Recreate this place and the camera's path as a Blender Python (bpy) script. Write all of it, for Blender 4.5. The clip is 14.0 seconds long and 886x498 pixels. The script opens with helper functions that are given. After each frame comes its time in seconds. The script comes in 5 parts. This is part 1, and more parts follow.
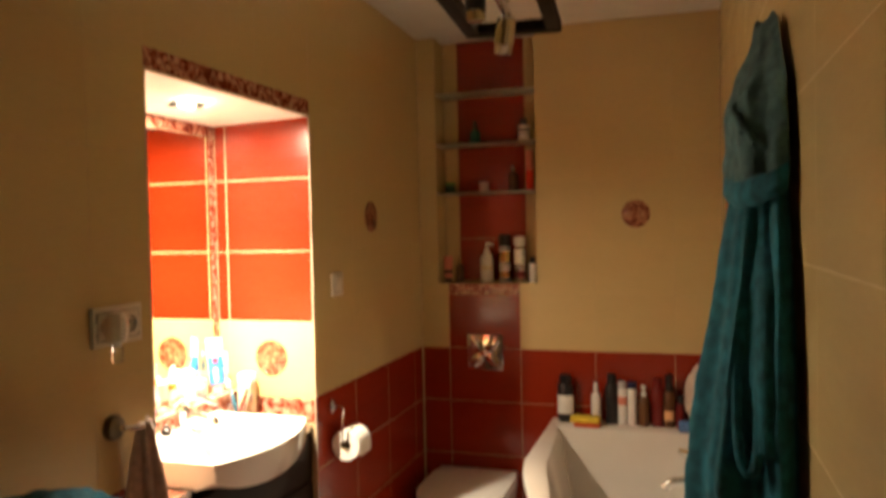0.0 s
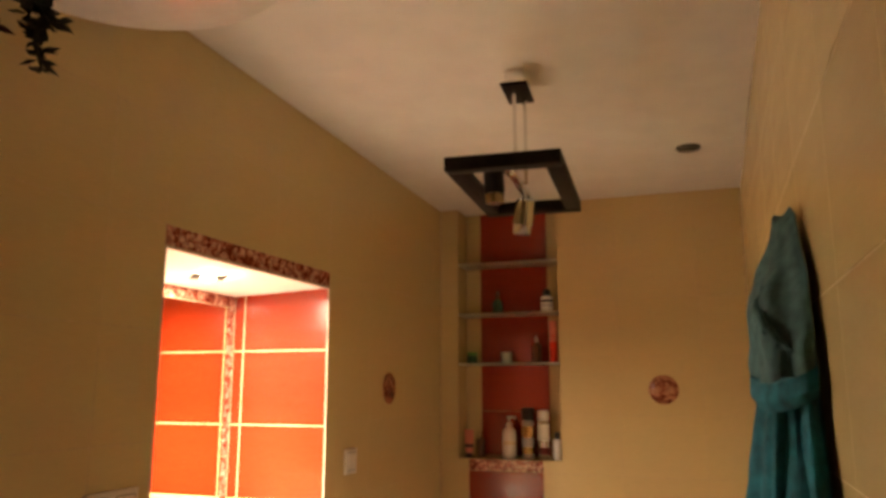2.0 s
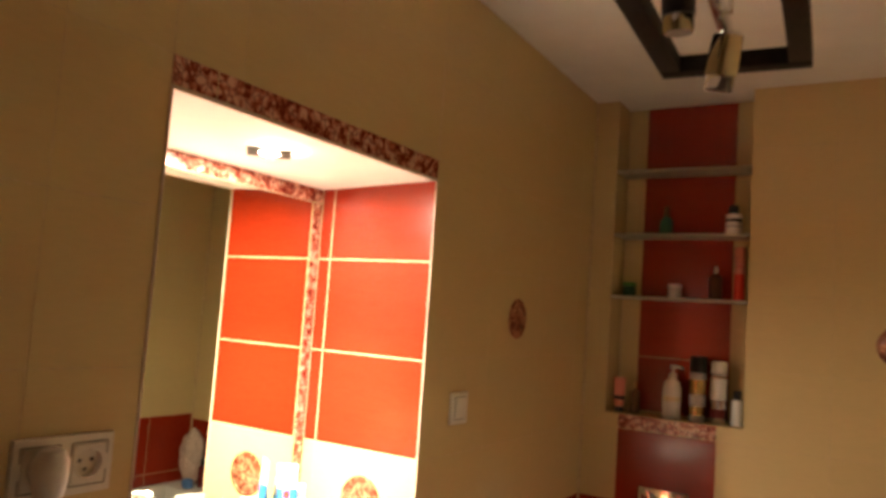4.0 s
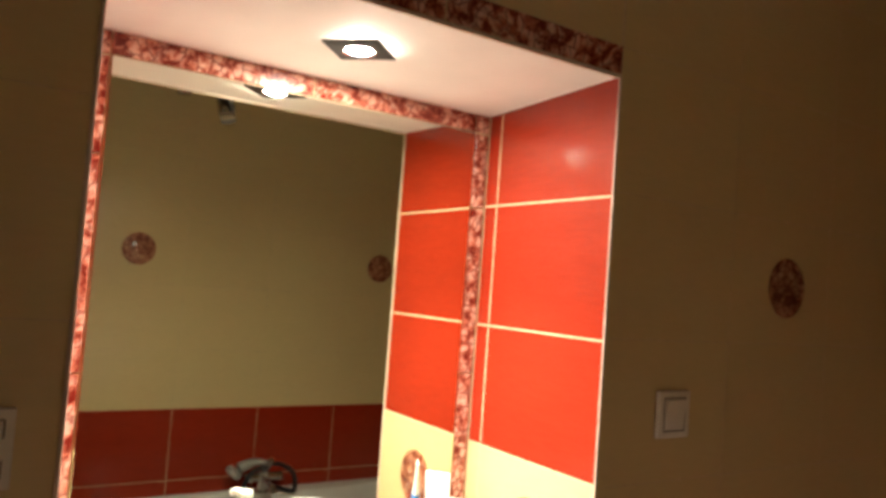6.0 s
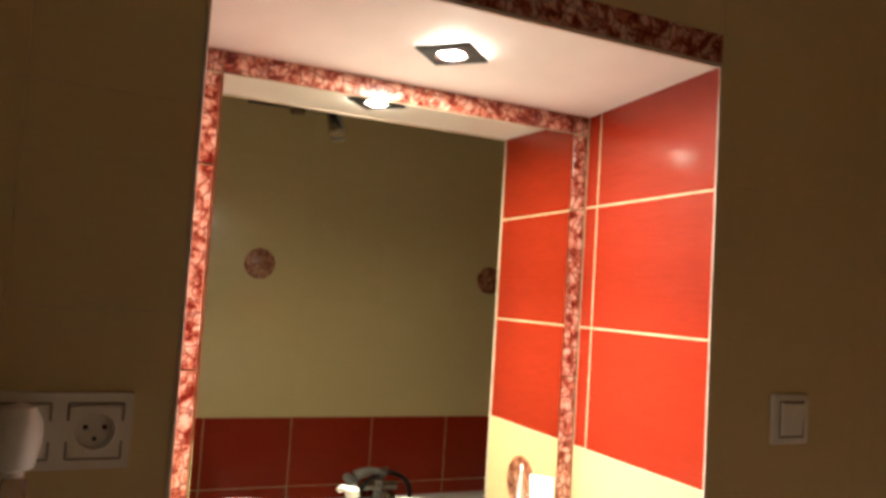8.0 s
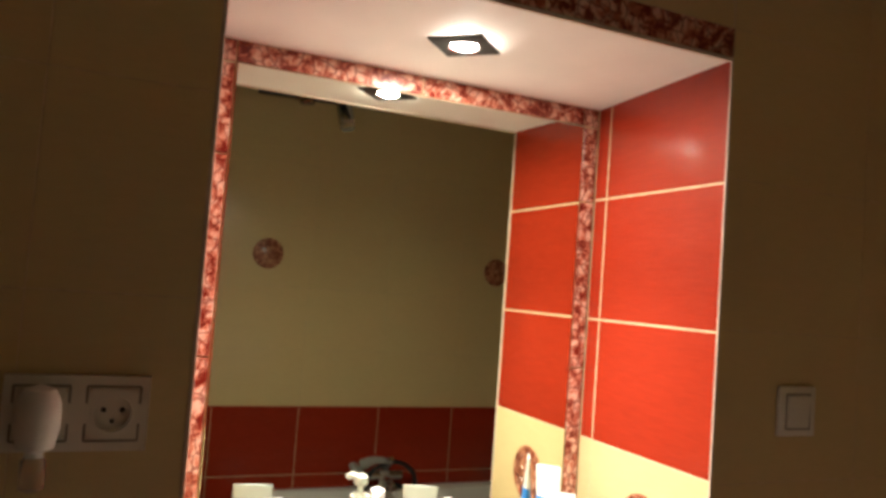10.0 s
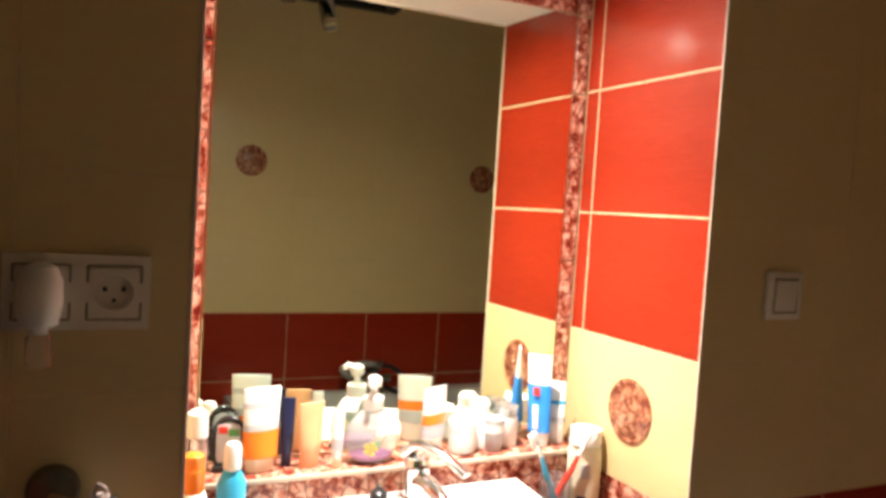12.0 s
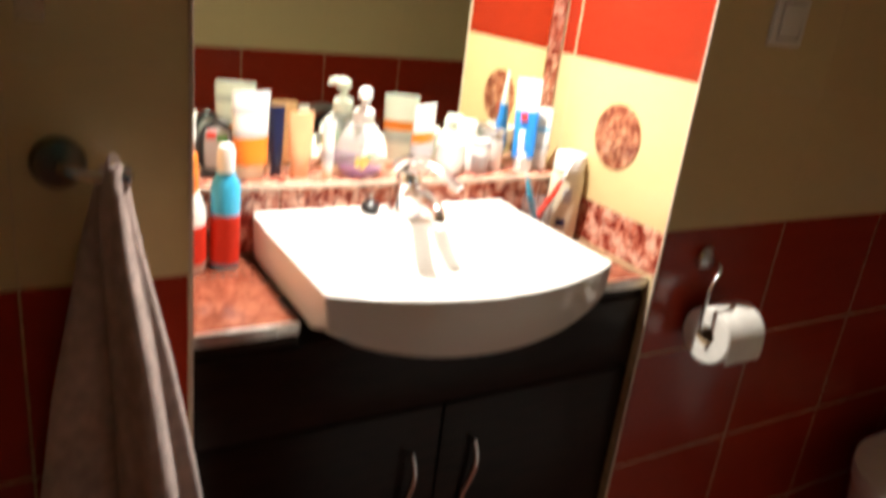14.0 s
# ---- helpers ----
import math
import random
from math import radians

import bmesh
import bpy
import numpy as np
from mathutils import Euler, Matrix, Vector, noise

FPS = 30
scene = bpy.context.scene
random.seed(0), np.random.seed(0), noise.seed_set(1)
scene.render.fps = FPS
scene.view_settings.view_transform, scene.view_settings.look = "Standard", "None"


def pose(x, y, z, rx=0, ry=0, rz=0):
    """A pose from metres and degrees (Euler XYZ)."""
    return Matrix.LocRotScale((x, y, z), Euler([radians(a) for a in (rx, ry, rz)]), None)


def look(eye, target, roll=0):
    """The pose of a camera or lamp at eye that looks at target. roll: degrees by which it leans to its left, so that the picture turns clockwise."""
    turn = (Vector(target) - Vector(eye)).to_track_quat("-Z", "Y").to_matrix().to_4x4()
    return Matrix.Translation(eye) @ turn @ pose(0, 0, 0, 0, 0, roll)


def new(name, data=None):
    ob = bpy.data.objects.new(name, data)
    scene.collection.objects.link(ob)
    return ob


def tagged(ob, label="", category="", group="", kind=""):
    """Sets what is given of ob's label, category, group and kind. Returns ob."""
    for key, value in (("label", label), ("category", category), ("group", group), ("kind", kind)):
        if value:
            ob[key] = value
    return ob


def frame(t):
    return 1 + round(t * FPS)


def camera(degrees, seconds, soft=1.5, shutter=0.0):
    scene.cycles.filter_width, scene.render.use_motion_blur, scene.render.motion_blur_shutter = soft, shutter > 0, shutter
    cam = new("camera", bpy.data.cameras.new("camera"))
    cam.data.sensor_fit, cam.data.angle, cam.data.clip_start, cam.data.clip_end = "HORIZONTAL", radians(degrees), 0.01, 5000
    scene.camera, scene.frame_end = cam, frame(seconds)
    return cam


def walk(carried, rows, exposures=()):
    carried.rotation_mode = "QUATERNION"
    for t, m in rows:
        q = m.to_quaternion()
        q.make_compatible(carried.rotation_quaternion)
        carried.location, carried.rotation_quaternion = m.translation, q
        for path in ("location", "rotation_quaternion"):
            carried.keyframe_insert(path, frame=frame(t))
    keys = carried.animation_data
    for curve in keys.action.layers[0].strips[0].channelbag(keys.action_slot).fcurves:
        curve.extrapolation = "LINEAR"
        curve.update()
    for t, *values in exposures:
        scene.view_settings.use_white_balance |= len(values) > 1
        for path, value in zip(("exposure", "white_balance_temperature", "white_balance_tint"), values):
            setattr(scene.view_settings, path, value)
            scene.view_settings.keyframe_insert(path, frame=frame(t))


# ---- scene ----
cam = camera(61.1, 14.0, soft=3.4, shutter=0.5)
PATH = [
    (0, (0.249, 0.126, 1.552), (-0.354, 2.032, 1.498), -1.2),
    (0.5, (0.257, 0.116, 1.568), (-0.349, 2.016, 1.713), -1.5),
    (1, (0.265, 0.114, 1.573), (-0.359, 2.0, 1.805), -0.7),
    (1.5, (0.259, 0.131, 1.597), (-0.352, 2.0, 1.962), -1.6),
    (2, (0.266, 0.167, 1.611), (-0.393, 2.02, 1.972), 0.0),
    (4.5, (0.006, 1.012, 1.594), (-1.128, 2.655, 1.724), 4.3),
    (5, (-0.037, 1.202, 1.577), (-1.301, 2.748, 1.683), 4.2),
    (5.5, (-0.038, 1.349, 1.575), (-1.579, 2.619, 1.699), 3.0),
    (6, (-0.017, 1.439, 1.557), (-1.693, 2.526, 1.659), 4.2),
    (6.5, (-0.002, 1.463, 1.535), (-1.766, 2.403, 1.605), 3.9),
    (7, (0.003, 1.461, 1.526), (-1.794, 2.339, 1.586), 4.6),
    (7.5, (0.0, 1.464, 1.512), (-1.812, 2.311, 1.516), 4.2),
    (8, (0.006, 1.467, 1.528), (-1.817, 2.278, 1.659), 3.6),
    (10.5, (0.012, 1.448, 1.518), (-1.817, 2.25, 1.619), 4.3),
    (11, (0.007, 1.44, 1.509), (-1.815, 2.265, 1.553), 3.7),
    (11.5, (0.004, 1.436, 1.492), (-1.808, 2.284, 1.458), 4.1),
    (12, (-0.002, 1.439, 1.475), (-1.804, 2.3, 1.371), 3.6),
    (12.5, (-0.004, 1.44, 1.462), (-1.803, 2.297, 1.291), 3.3),
    (13, (-0.006, 1.44, 1.453), (-1.801, 2.3, 1.263), 2.8),
    (13.5, (-0.017, 1.418, 1.439), (-1.737, 2.387, 1.117), 3.2),
    (14, (-0.055, 1.367, 1.372), (-1.649, 2.364, 0.69), 7.0),
]
EXPOSURES = [(0, 1.0, 8600, 12), (0.5, 1.15, 8600, 12), (2, 1.36, 8400, 12), (4.5, 0.8, 7400, 12), (5, 0.42, 7200, 12), (6, 0.1, 6800, 11), (7, 0.05, 6600, 10.5), (8, 0.0, 6600, 10.5),
             (10.5, -0.35, 6600, 10.5), (11, -0.25, 6600, 10.5), (12, 0.02, 6500, 10), (13, 0.1, 6400, 9.5), (13.5, 0.06, 6400, 9), (14, -0.05, 6400, 8.5)]
walk(cam, [(t, look(eye, target, roll)) for t, eye, target, roll in PATH], EXPOSURES)

# ---- light, exposure ----
world = bpy.data.worlds.new("world")
scene.world = world
world.use_nodes = True
world.node_tree.nodes["Background"].inputs[0].default_value = (0.01, 0.009, 0.008, 1)
world.node_tree.nodes["Background"].inputs[1].default_value = 0.1

LX, RX, FY, BY, CZ = -0.902, 0.414, 3.416, -1.45, 2.425    # wall planes and ceiling height
N0, N1, NB, NT, NF = 1.551, 2.340, -1.262, 1.914, 1.928  # alcove: sides, back, soffit at the back and at the mouth
RISE = 0.025                                             # the ceiling climbs gently towards the entrance
CE = CZ + 0.14
ROW, COL = 0.2435, 0.3225                                # tile pitch
SPOT, SZP = (-1.075, 1.942), 1.9212

bulb = bpy.data.lights.new("spot_bulb", "SPOT")
bulb.energy, bulb.spot_size, bulb.spot_blend, bulb.shadow_soft_size = 98.0, radians(106), 1.0, 0.007
bulb.color = (1.0, 0.935, 0.84)
new("spot_bulb", bulb).matrix_world = pose(SPOT[0], SPOT[1], SZP - 0.0145)


# ---- materials ----
def mat(name, color, rough=0.5, metal=0.0, vary=0.06, scale=18.0, bump=0.0, bscale=120.0, coat=0.0, second=None, mix=0.5,
        stretch=(1, 1, 1), detail=4.0, trans=0.0, ior=1.45, sheen=0.0, rvary=0.05, piece=0.0):
    """A procedural surface: two scales of colour variation, gloss variation and fine relief."""
    m = bpy.data.materials.new(name)
    m.use_nodes = True
    nt = m.node_tree
    b = nt.nodes["Principled BSDF"]
    b.inputs["Metallic"].default_value = metal
    b.inputs["IOR"].default_value = ior
    b.inputs["Transmission Weight"].default_value = trans
    b.inputs["Coat Weight"].default_value = coat
    b.inputs["Coat Roughness"].default_value = 0.06
    b.inputs["Sheen Weight"].default_value = sheen
    geo = nt.nodes.new("ShaderNodeNewGeometry")
    info = nt.nodes.new("ShaderNodeObjectInfo")
    add = nt.nodes.new("ShaderNodeVectorMath")
    add.operation = "MULTIPLY_ADD"
    mp = nt.nodes.new("ShaderNodeMapping")
    mp.inputs["Scale"].default_value = stretch
    nt.links.new(info.outputs["Random"], add.inputs[0])
    add.inputs[1].default_value = (3.1, 5.7, 4.3)
    nt.links.new(geo.outputs["Position"], add.inputs[2])
    nt.links.new(add.outputs[0], mp.inputs[0])
    n1 = nt.nodes.new("ShaderNodeTexNoise")
    n1.inputs["Scale"].default_value, n1.inputs["Detail"].default_value = scale, detail
    n2 = nt.nodes.new("ShaderNodeTexNoise")
    n2.inputs["Scale"].default_value, n2.inputs["Detail"].default_value = scale / 7, 2.0
    for n in (n1, n2):
        nt.links.new(mp.outputs[0], n.inputs["Vector"])
    r = nt.nodes.new("ShaderNodeValToRGB")
    lo = second if second else tuple(c * (1 - vary * 2.2) for c in color)
    hi = color if second else tuple(min(1, c * (1 + vary)) for c in color)
    r.color_ramp.elements[0].position, r.color_ramp.elements[1].position = 0.5 - 0.22 * (1.2 - mix), 0.5 + 0.22 * (1.2 - mix)
    r.color_ramp.elements[0].color, r.color_ramp.elements[1].color = (*lo, 1), (*hi, 1)
    nt.links.new(n1.outputs["Fac"], r.inputs[0])
    hsv = nt.nodes.new("ShaderNodeHueSaturation")
    mr = nt.nodes.new("ShaderNodeMapRange")
    mr.inputs["From Min"].default_value, mr.inputs["From Max"].default_value = 0.3, 0.7
    mr.inputs["To Min"].default_value, mr.inputs["To Max"].default_value = 1 - vary, 1 + vary
    nt.links.new(n2.outputs["Fac"], mr.inputs["Value"])
    pv = nt.nodes.new("ShaderNodeMath")
    pv.operation = "MULTIPLY_ADD"
    pv.inputs[1].default_value = piece
    nt.links.new(info.outputs["Random"], pv.inputs[0])
    nt.links.new(mr.outputs[0], pv.inputs[2])
    nt.links.new(pv.outputs[0], hsv.inputs["Value"])
    nt.links.new(r.outputs[0], hsv.inputs["Color"])
    nt.links.new(hsv.outputs[0], b.inputs["Base Color"])
    rr = nt.nodes.new("ShaderNodeMapRange")
    rr.inputs["To Min"].default_value, rr.inputs["To Max"].default_value = max(0.01, rough - rvary), min(1, rough + rvary)
    nt.links.new(n2.outputs["Fac"], rr.inputs["Value"])
    nt.links.new(rr.outputs[0], b.inputs["Roughness"])
    if bump:
        n3 = nt.nodes.new("ShaderNodeTexNoise")
        n3.inputs["Scale"].default_value, n3.inputs["Detail"].default_value = bscale, 3.0
        nt.links.new(mp.outputs[0], n3.inputs["Vector"])
        bp = nt.nodes.new("ShaderNodeBump")
        bp.inputs["Strength"].default_value, bp.inputs["Distance"].default_value = bump, 0.004
        nt.links.new(n3.outputs["Fac"], bp.inputs["Height"])
        nt.links.new(bp.outputs[0], b.inputs["Normal"])
    return m


def marble(name, dark, mid, light, scale=55.0, rough=0.2):
    """Mottled decor stone with veins."""
    m = bpy.data.materials.new(name)
    m.use_nodes = True
    nt = m.node_tree
    b = nt.nodes["Principled BSDF"]
    b.inputs["Roughness"].default_value = rough
    geo = nt.nodes.new("ShaderNodeNewGeometry")
    warp = nt.nodes.new("ShaderNodeTexNoise")
    warp.inputs["Scale"].default_value, warp.inputs["Detail"].default_value = scale * 0.5, 5.0
    mixv = nt.nodes.new("ShaderNodeVectorMath")
    mixv.operation = "MULTIPLY_ADD"
    mixv.inputs[1].default_value = (0.035, 0.035, 0.035)
    nt.links.new(geo.outputs["Position"], warp.inputs["Vector"])
    nt.links.new(warp.outputs["Color"], mixv.inputs[0])
    nt.links.new(geo.outputs["Position"], mixv.inputs[2])
    n = nt.nodes.new("ShaderNodeTexNoise")
    n.inputs["Scale"].default_value, n.inputs["Detail"].default_value, n.inputs["Roughness"].default_value = scale, 5.0, 0.62
    nt.links.new(mixv.outputs[0], n.inputs["Vector"])
    v = nt.nodes.new("ShaderNodeTexVoronoi")
    v.feature = "DISTANCE_TO_EDGE"
    v.inputs["Scale"].default_value = scale * 1.1
    nt.links.new(mixv.outputs[0], v.inputs["Vector"])
    r = nt.nodes.new("ShaderNodeValToRGB")
    e = r.color_ramp.elements
    e[0].position, e[0].color = 0.39, (*dark, 1)
    e[1].position, e[1].color = 0.58, (*light, 1)
    k = e.new(0.48)
    k.color = (*mid, 1)
    nt.links.new(n.outputs["Fac"], r.inputs[0])
    lines = nt.nodes.new("ShaderNodeMapRange")
    lines.inputs["From Min"].default_value, lines.inputs["From Max"].default_value = 0.0, 0.11
    lines.inputs["To Min"].default_value, lines.inputs["To Max"].default_value = 0.92, 0.0
    nt.links.new(v.outputs["Distance"], lines.inputs["Value"])
    mx = nt.nodes.new("ShaderNodeMix")
    mx.data_type = "RGBA"
    nt.links.new(lines.outputs[0], mx.inputs[0])
    nt.links.new(r.outputs[0], mx.inputs[6])
    mx.inputs[7].default_value = (*dark, 1)
    nt.links.new(mx.outputs[2], b.inputs["Base Color"])
    bp = nt.nodes.new("ShaderNodeBump")
    bp.inputs["Strength"].default_value, bp.inputs["Distance"].default_value = 0.3, 0.002
    nt.links.new(n.outputs["Fac"], bp.inputs["Height"])
    nt.links.new(bp.outputs[0], b.inputs["Normal"])
    return m


def glow(name, color, strength):
    m = bpy.data.materials.new(name)
    m.use_nodes = True
    b = m.node_tree.nodes["Principled BSDF"]
    b.inputs["Base Color"].default_value = (*color, 1)
    b.inputs["Emission Color"].default_value = (*color, 1)
    b.inputs["Emission Strength"].default_value = strength
    return m


M_CREAM = mat("cream_tile", (0.62, 0.472, 0.242), 0.19, vary=0.010, scale=30, bump=0.004, bscale=14, stretch=(1, 1, 5), piece=0.03, rvary=0.06)
M_RED = mat("red_tile", (0.29, 0.023, 0.008), 0.24, coat=0.3, vary=0.03, scale=26, bump=0.003, bscale=16, stretch=(1, 1, 9), piece=0.05, rvary=0.05)
M_RED.node_tree.nodes["Principled BSDF"].inputs["Coat Roughness"].default_value = 0.1
M_GROUT = mat("grout", (0.60, 0.45, 0.26), 0.85, vary=0.08, scale=60, bump=0.25, bscale=400)
M_DECOR = marble("decor_tile", (0.15, 0.014, 0.008), (0.50, 0.15, 0.09), (0.74, 0.42, 0.31), scale=46)
M_MEDAL = marble("medallion_tile", (0.16, 0.035, 0.018), (0.36, 0.13, 0.07), (0.52, 0.25, 0.14), scale=48)
M_COUNTER = marble("counter_tile", (0.15, 0.04, 0.022), (0.22, 0.066, 0.038), (0.28, 0.095, 0.055), scale=38, rough=0.16)
M_PLASTER = mat("ceiling_paint", (0.76, 0.73, 0.67), 0.9, vary=0.02, scale=9, bump=0.1, bscale=160)
M_SOFFIT = mat("soffit_paint", (0.80, 0.74, 0.69), 0.75, vary=0.02, scale=9, bump=0.08, bscale=200)
M_FLOOR = mat("floor_tile", (0.13, 0.048, 0.032), 0.3, vary=0.1, scale=20, bump=0.1, bscale=50, piece=0.05)
M_CERAMIC = mat("white_ceramic", (0.84, 0.83, 0.80), 0.09, vary=0.012, scale=6, coat=0.4, rvary=0.03)
M_ACRYLIC = mat("bath_acrylic", (0.72, 0.69, 0.65), 0.16, vary=0.015, scale=6, rvary=0.05)
M_CHROME = mat("chrome", (0.78, 0.78, 0.78), 0.14, metal=1.0, vary=0.02, scale=30, rvary=0.04)
M_STEEL = mat("brushed_trim", (0.72, 0.70, 0.66), 0.28, metal=1.0, vary=0.05, scale=90, rvary=0.08)
M_MIRROR = mat("mirror_silver", (0.80, 0.86, 0.76), 0.012, metal=1.0, vary=0.006, scale=4, rvary=0.004)
M_POLISH = mat("polished_chrome", (0.62, 0.61, 0.58), 0.05, metal=1.0, vary=0.03, scale=30, rvary=0.02)
# base colour darkened; on the hook rosette it stands in for dark reflections
M_DARKMETAL = mat("darkened_metal", (0.20, 0.19, 0.15), 0.32, metal=1.0, vary=0.08, scale=60)
M_EDGE = mat("profile_plastic", (0.60, 0.48, 0.38), 0.4, vary=0.04, scale=40)
M_BLACKWOOD = mat("black_lacquer", (0.014, 0.006, 0.003), 0.34, ior=1.28, vary=0.2, scale=14, stretch=(1, 1, 6), rvary=0.06)
M_WENGE = mat("wenge_wood", (0.012, 0.008, 0.006), 0.5, ior=1.25, vary=0.3, scale=40, stretch=(6, 1, 6), bump=0.1, bscale=90)
M_GLASS = mat("shelf_glass", (0.66, 0.66, 0.50), 0.34, trans=0.6, ior=1.5, vary=0.01, rvary=0.01)
M_CLEAR = mat("clear_plastic", (0.93, 0.94, 0.96), 0.06, trans=0.92, ior=1.4, vary=0.01, rvary=0.02)
M_THIN = mat("thin_clear_shell", (0.95, 0.95, 0.97), 0.08, trans=0.8, ior=1.04, vary=0.01, rvary=0.02)
M_WHITE = mat("white_plastic", (0.80, 0.79, 0.76), 0.32, vary=0.02, scale=30)
M_SWITCH = mat("switch_plastic", (0.74, 0.69, 0.60), 0.35, vary=0.02, scale=30)
M_GREY = mat("grey_rubber", (0.16, 0.16, 0.17), 0.6, vary=0.06, scale=60)
# dark tone that paints the shade in the gaps round switch and socket inserts
M_SHADOWGAP = mat("plate_gap_shade", (0.25, 0.21, 0.16), 0.7, vary=0.1, scale=60)
# own colour of the spot bezel; also paints the shade inside pin holes
M_DARK = mat("dark_bezel_hole_shade", (0.03, 0.025, 0.02), 0.7, vary=0.1, scale=60)
M_BLACK = mat("black_plastic", (0.018, 0.018, 0.02), 0.3, vary=0.1, scale=50)
M_TEAL = mat("teal_terry", (0.001, 0.135, 0.20), 0.95, vary=0.16, scale=45, bump=0.9, bscale=420)
M_TEALGREY = mat("grey_teal_terry", (0.06, 0.15, 0.17), 0.95, vary=0.14, scale=45, bump=0.9, bscale=420)
M_TOWEL = mat("pink_beige_terry", (0.60, 0.45, 0.41), 0.95, vary=0.1, scale=60, bump=0.8, bscale=520, sheen=0.25)
M_PAPER = mat("tissue_paper", (0.84, 0.80, 0.74), 0.95, vary=0.03, scale=40, bump=0.35, bscale=500)
M_CARD = mat("cardboard", (0.35, 0.24, 0.14), 0.9, vary=0.1, scale=70)
M_LAMP = glow("bulb_glow", (1.0, 0.93, 0.82), 2600.0)
M_LEAF = mat("dry_leaf", (0.035, 0.035, 0.018), 0.8, vary=0.3, scale=60)
M_PETAL = mat("dark_petal", (0.10, 0.018, 0.016), 0.8, vary=0.25, scale=60)
M_WICKER = mat("wicker", (0.30, 0.17, 0.08), 0.75, vary=0.2, scale=90, bump=0.5, bscale=200)
M_SHOWER = mat("grey_shower_plastic", (0.34, 0.33, 0.31), 0.3, vary=0.05, scale=40)
M_LENS = mat("lens_glass", (0.55, 0.55, 0.52), 0.15, metal=0.6, vary=0.1, scale=90)


def plastic(name, color, rough=0.3, trans=0.0):
    return mat(name, color, rough, vary=0.03, scale=40, trans=trans, rvary=0.04)


P_ORANGE = plastic("orange_plastic", (0.85, 0.22, 0.02))
P_PEACH = plastic("peach_plastic", (0.80, 0.42, 0.22))
P_CREAMP = plastic("cream_plastic", (0.78, 0.70, 0.50))
P_IVORY = plastic("ivory_plastic", (0.74, 0.69, 0.52))
P_NAVY = plastic("navy_plastic", (0.015, 0.02, 0.07))
P_BLUE = plastic("blue_plastic", (0.03, 0.24, 0.72))
P_CYAN = plastic("cyan_plastic", (0.05, 0.42, 0.70))
P_REDP = plastic("red_plastic", (0.70, 0.04, 0.02))
P_DKRED = plastic("dark_red_plastic", (0.16, 0.01, 0.01))
P_PURPLE = plastic("purple_liquid", (0.72, 0.28, 0.78), 0.1, 0.4)
P_YELLOW = plastic("yellow_plastic", (0.80, 0.55, 0.05))
P_GREEN = plastic("green_plastic", (0.10, 0.32, 0.08))
P_DKGREEN = plastic("dark_green_plastic", (0.02, 0.10, 0.06))
P_PINK = plastic("pink_plastic", (0.72, 0.25, 0.18))
P_BROWN = plastic("brown_plastic", (0.12, 0.05, 0.02))
P_GOLD = mat("gold_foil", (0.55, 0.38, 0.18), 0.22, metal=0.8, vary=0.1, scale=30)
P_SILVER = mat("silver_can", (0.55, 0.53, 0.52), 0.25, metal=0.8, vary=0.08, scale=30)
P_GREYP = plastic("grey_print", (0.48, 0.48, 0.50))
P_SPONGE = mat("yellow_sponge", (0.80, 0.58, 0.08), 0.95, vary=0.12, scale=90, bump=0.7, bscale=260)
P_SPONGER = mat("red_sponge", (0.68, 0.10, 0.04), 0.95, vary=0.12, scale=90, bump=0.7, bscale=260)
P_SPONGEB = mat("blue_sponge", (0.10, 0.22, 0.48), 0.95, vary=0.12, scale=90, bump=0.7, bscale=260)
P_PUFF = mat("mesh_puff", (0.66, 0.50, 0.42), 0.9, vary=0.12, scale=120, bump=0.9, bscale=160)


# ---- mesh helpers ----
def mesh_of(bm, name, smooth=False):
    me = bpy.data.meshes.new(name)
    bmesh.ops.recalc_face_normals(bm, faces=bm.faces)
    bm.to_mesh(me)
    bm.free()
    if smooth:
        for p in me.polygons:
            p.use_smooth = True
        me.set_sharp_from_angle(angle=radians(38))
    return me


def part(name, bm, material, parent=None, label="", smooth=True, at=None):
    ob = new(name, mesh_of(bm, name, smooth))
    ob.data.materials.append(material)
    if at is not None:
        ob.matrix_basis = at
    if parent is not None:
        ob.parent = parent
    if label:
        ob["label"] = label
    return ob


def thing(name, at, label, category, group="", kind=""):
    e = new(name)
    e.empty_display_size = 0.05
    e.matrix_world = at
    return tagged(e, label, category, group, kind)


def box(x0, x1, y0, y1, z0, z1, bev=0.0, seg=2, bm=None):
    b = bmesh.new()
    g = bmesh.ops.create_cube(b, size=1.0)
    bmesh.ops.scale(b, vec=(x1 - x0, y1 - y0, z1 - z0), verts=g["verts"])
    bmesh.ops.translate(b, vec=((x0 + x1) / 2, (y0 + y1) / 2, (z0 + z1) / 2), verts=g["verts"])
    if bev:
        bmesh.ops.bevel(b, geom=b.edges[:], offset=bev, segments=seg, profile=0.5, affect="EDGES")
    if bm is None:
        return b
    me = bpy.data.meshes.new("tmp")
    b.to_mesh(me)
    b.free()
    bm.from_mesh(me)
    bpy.data.meshes.remove(me)
    return bm


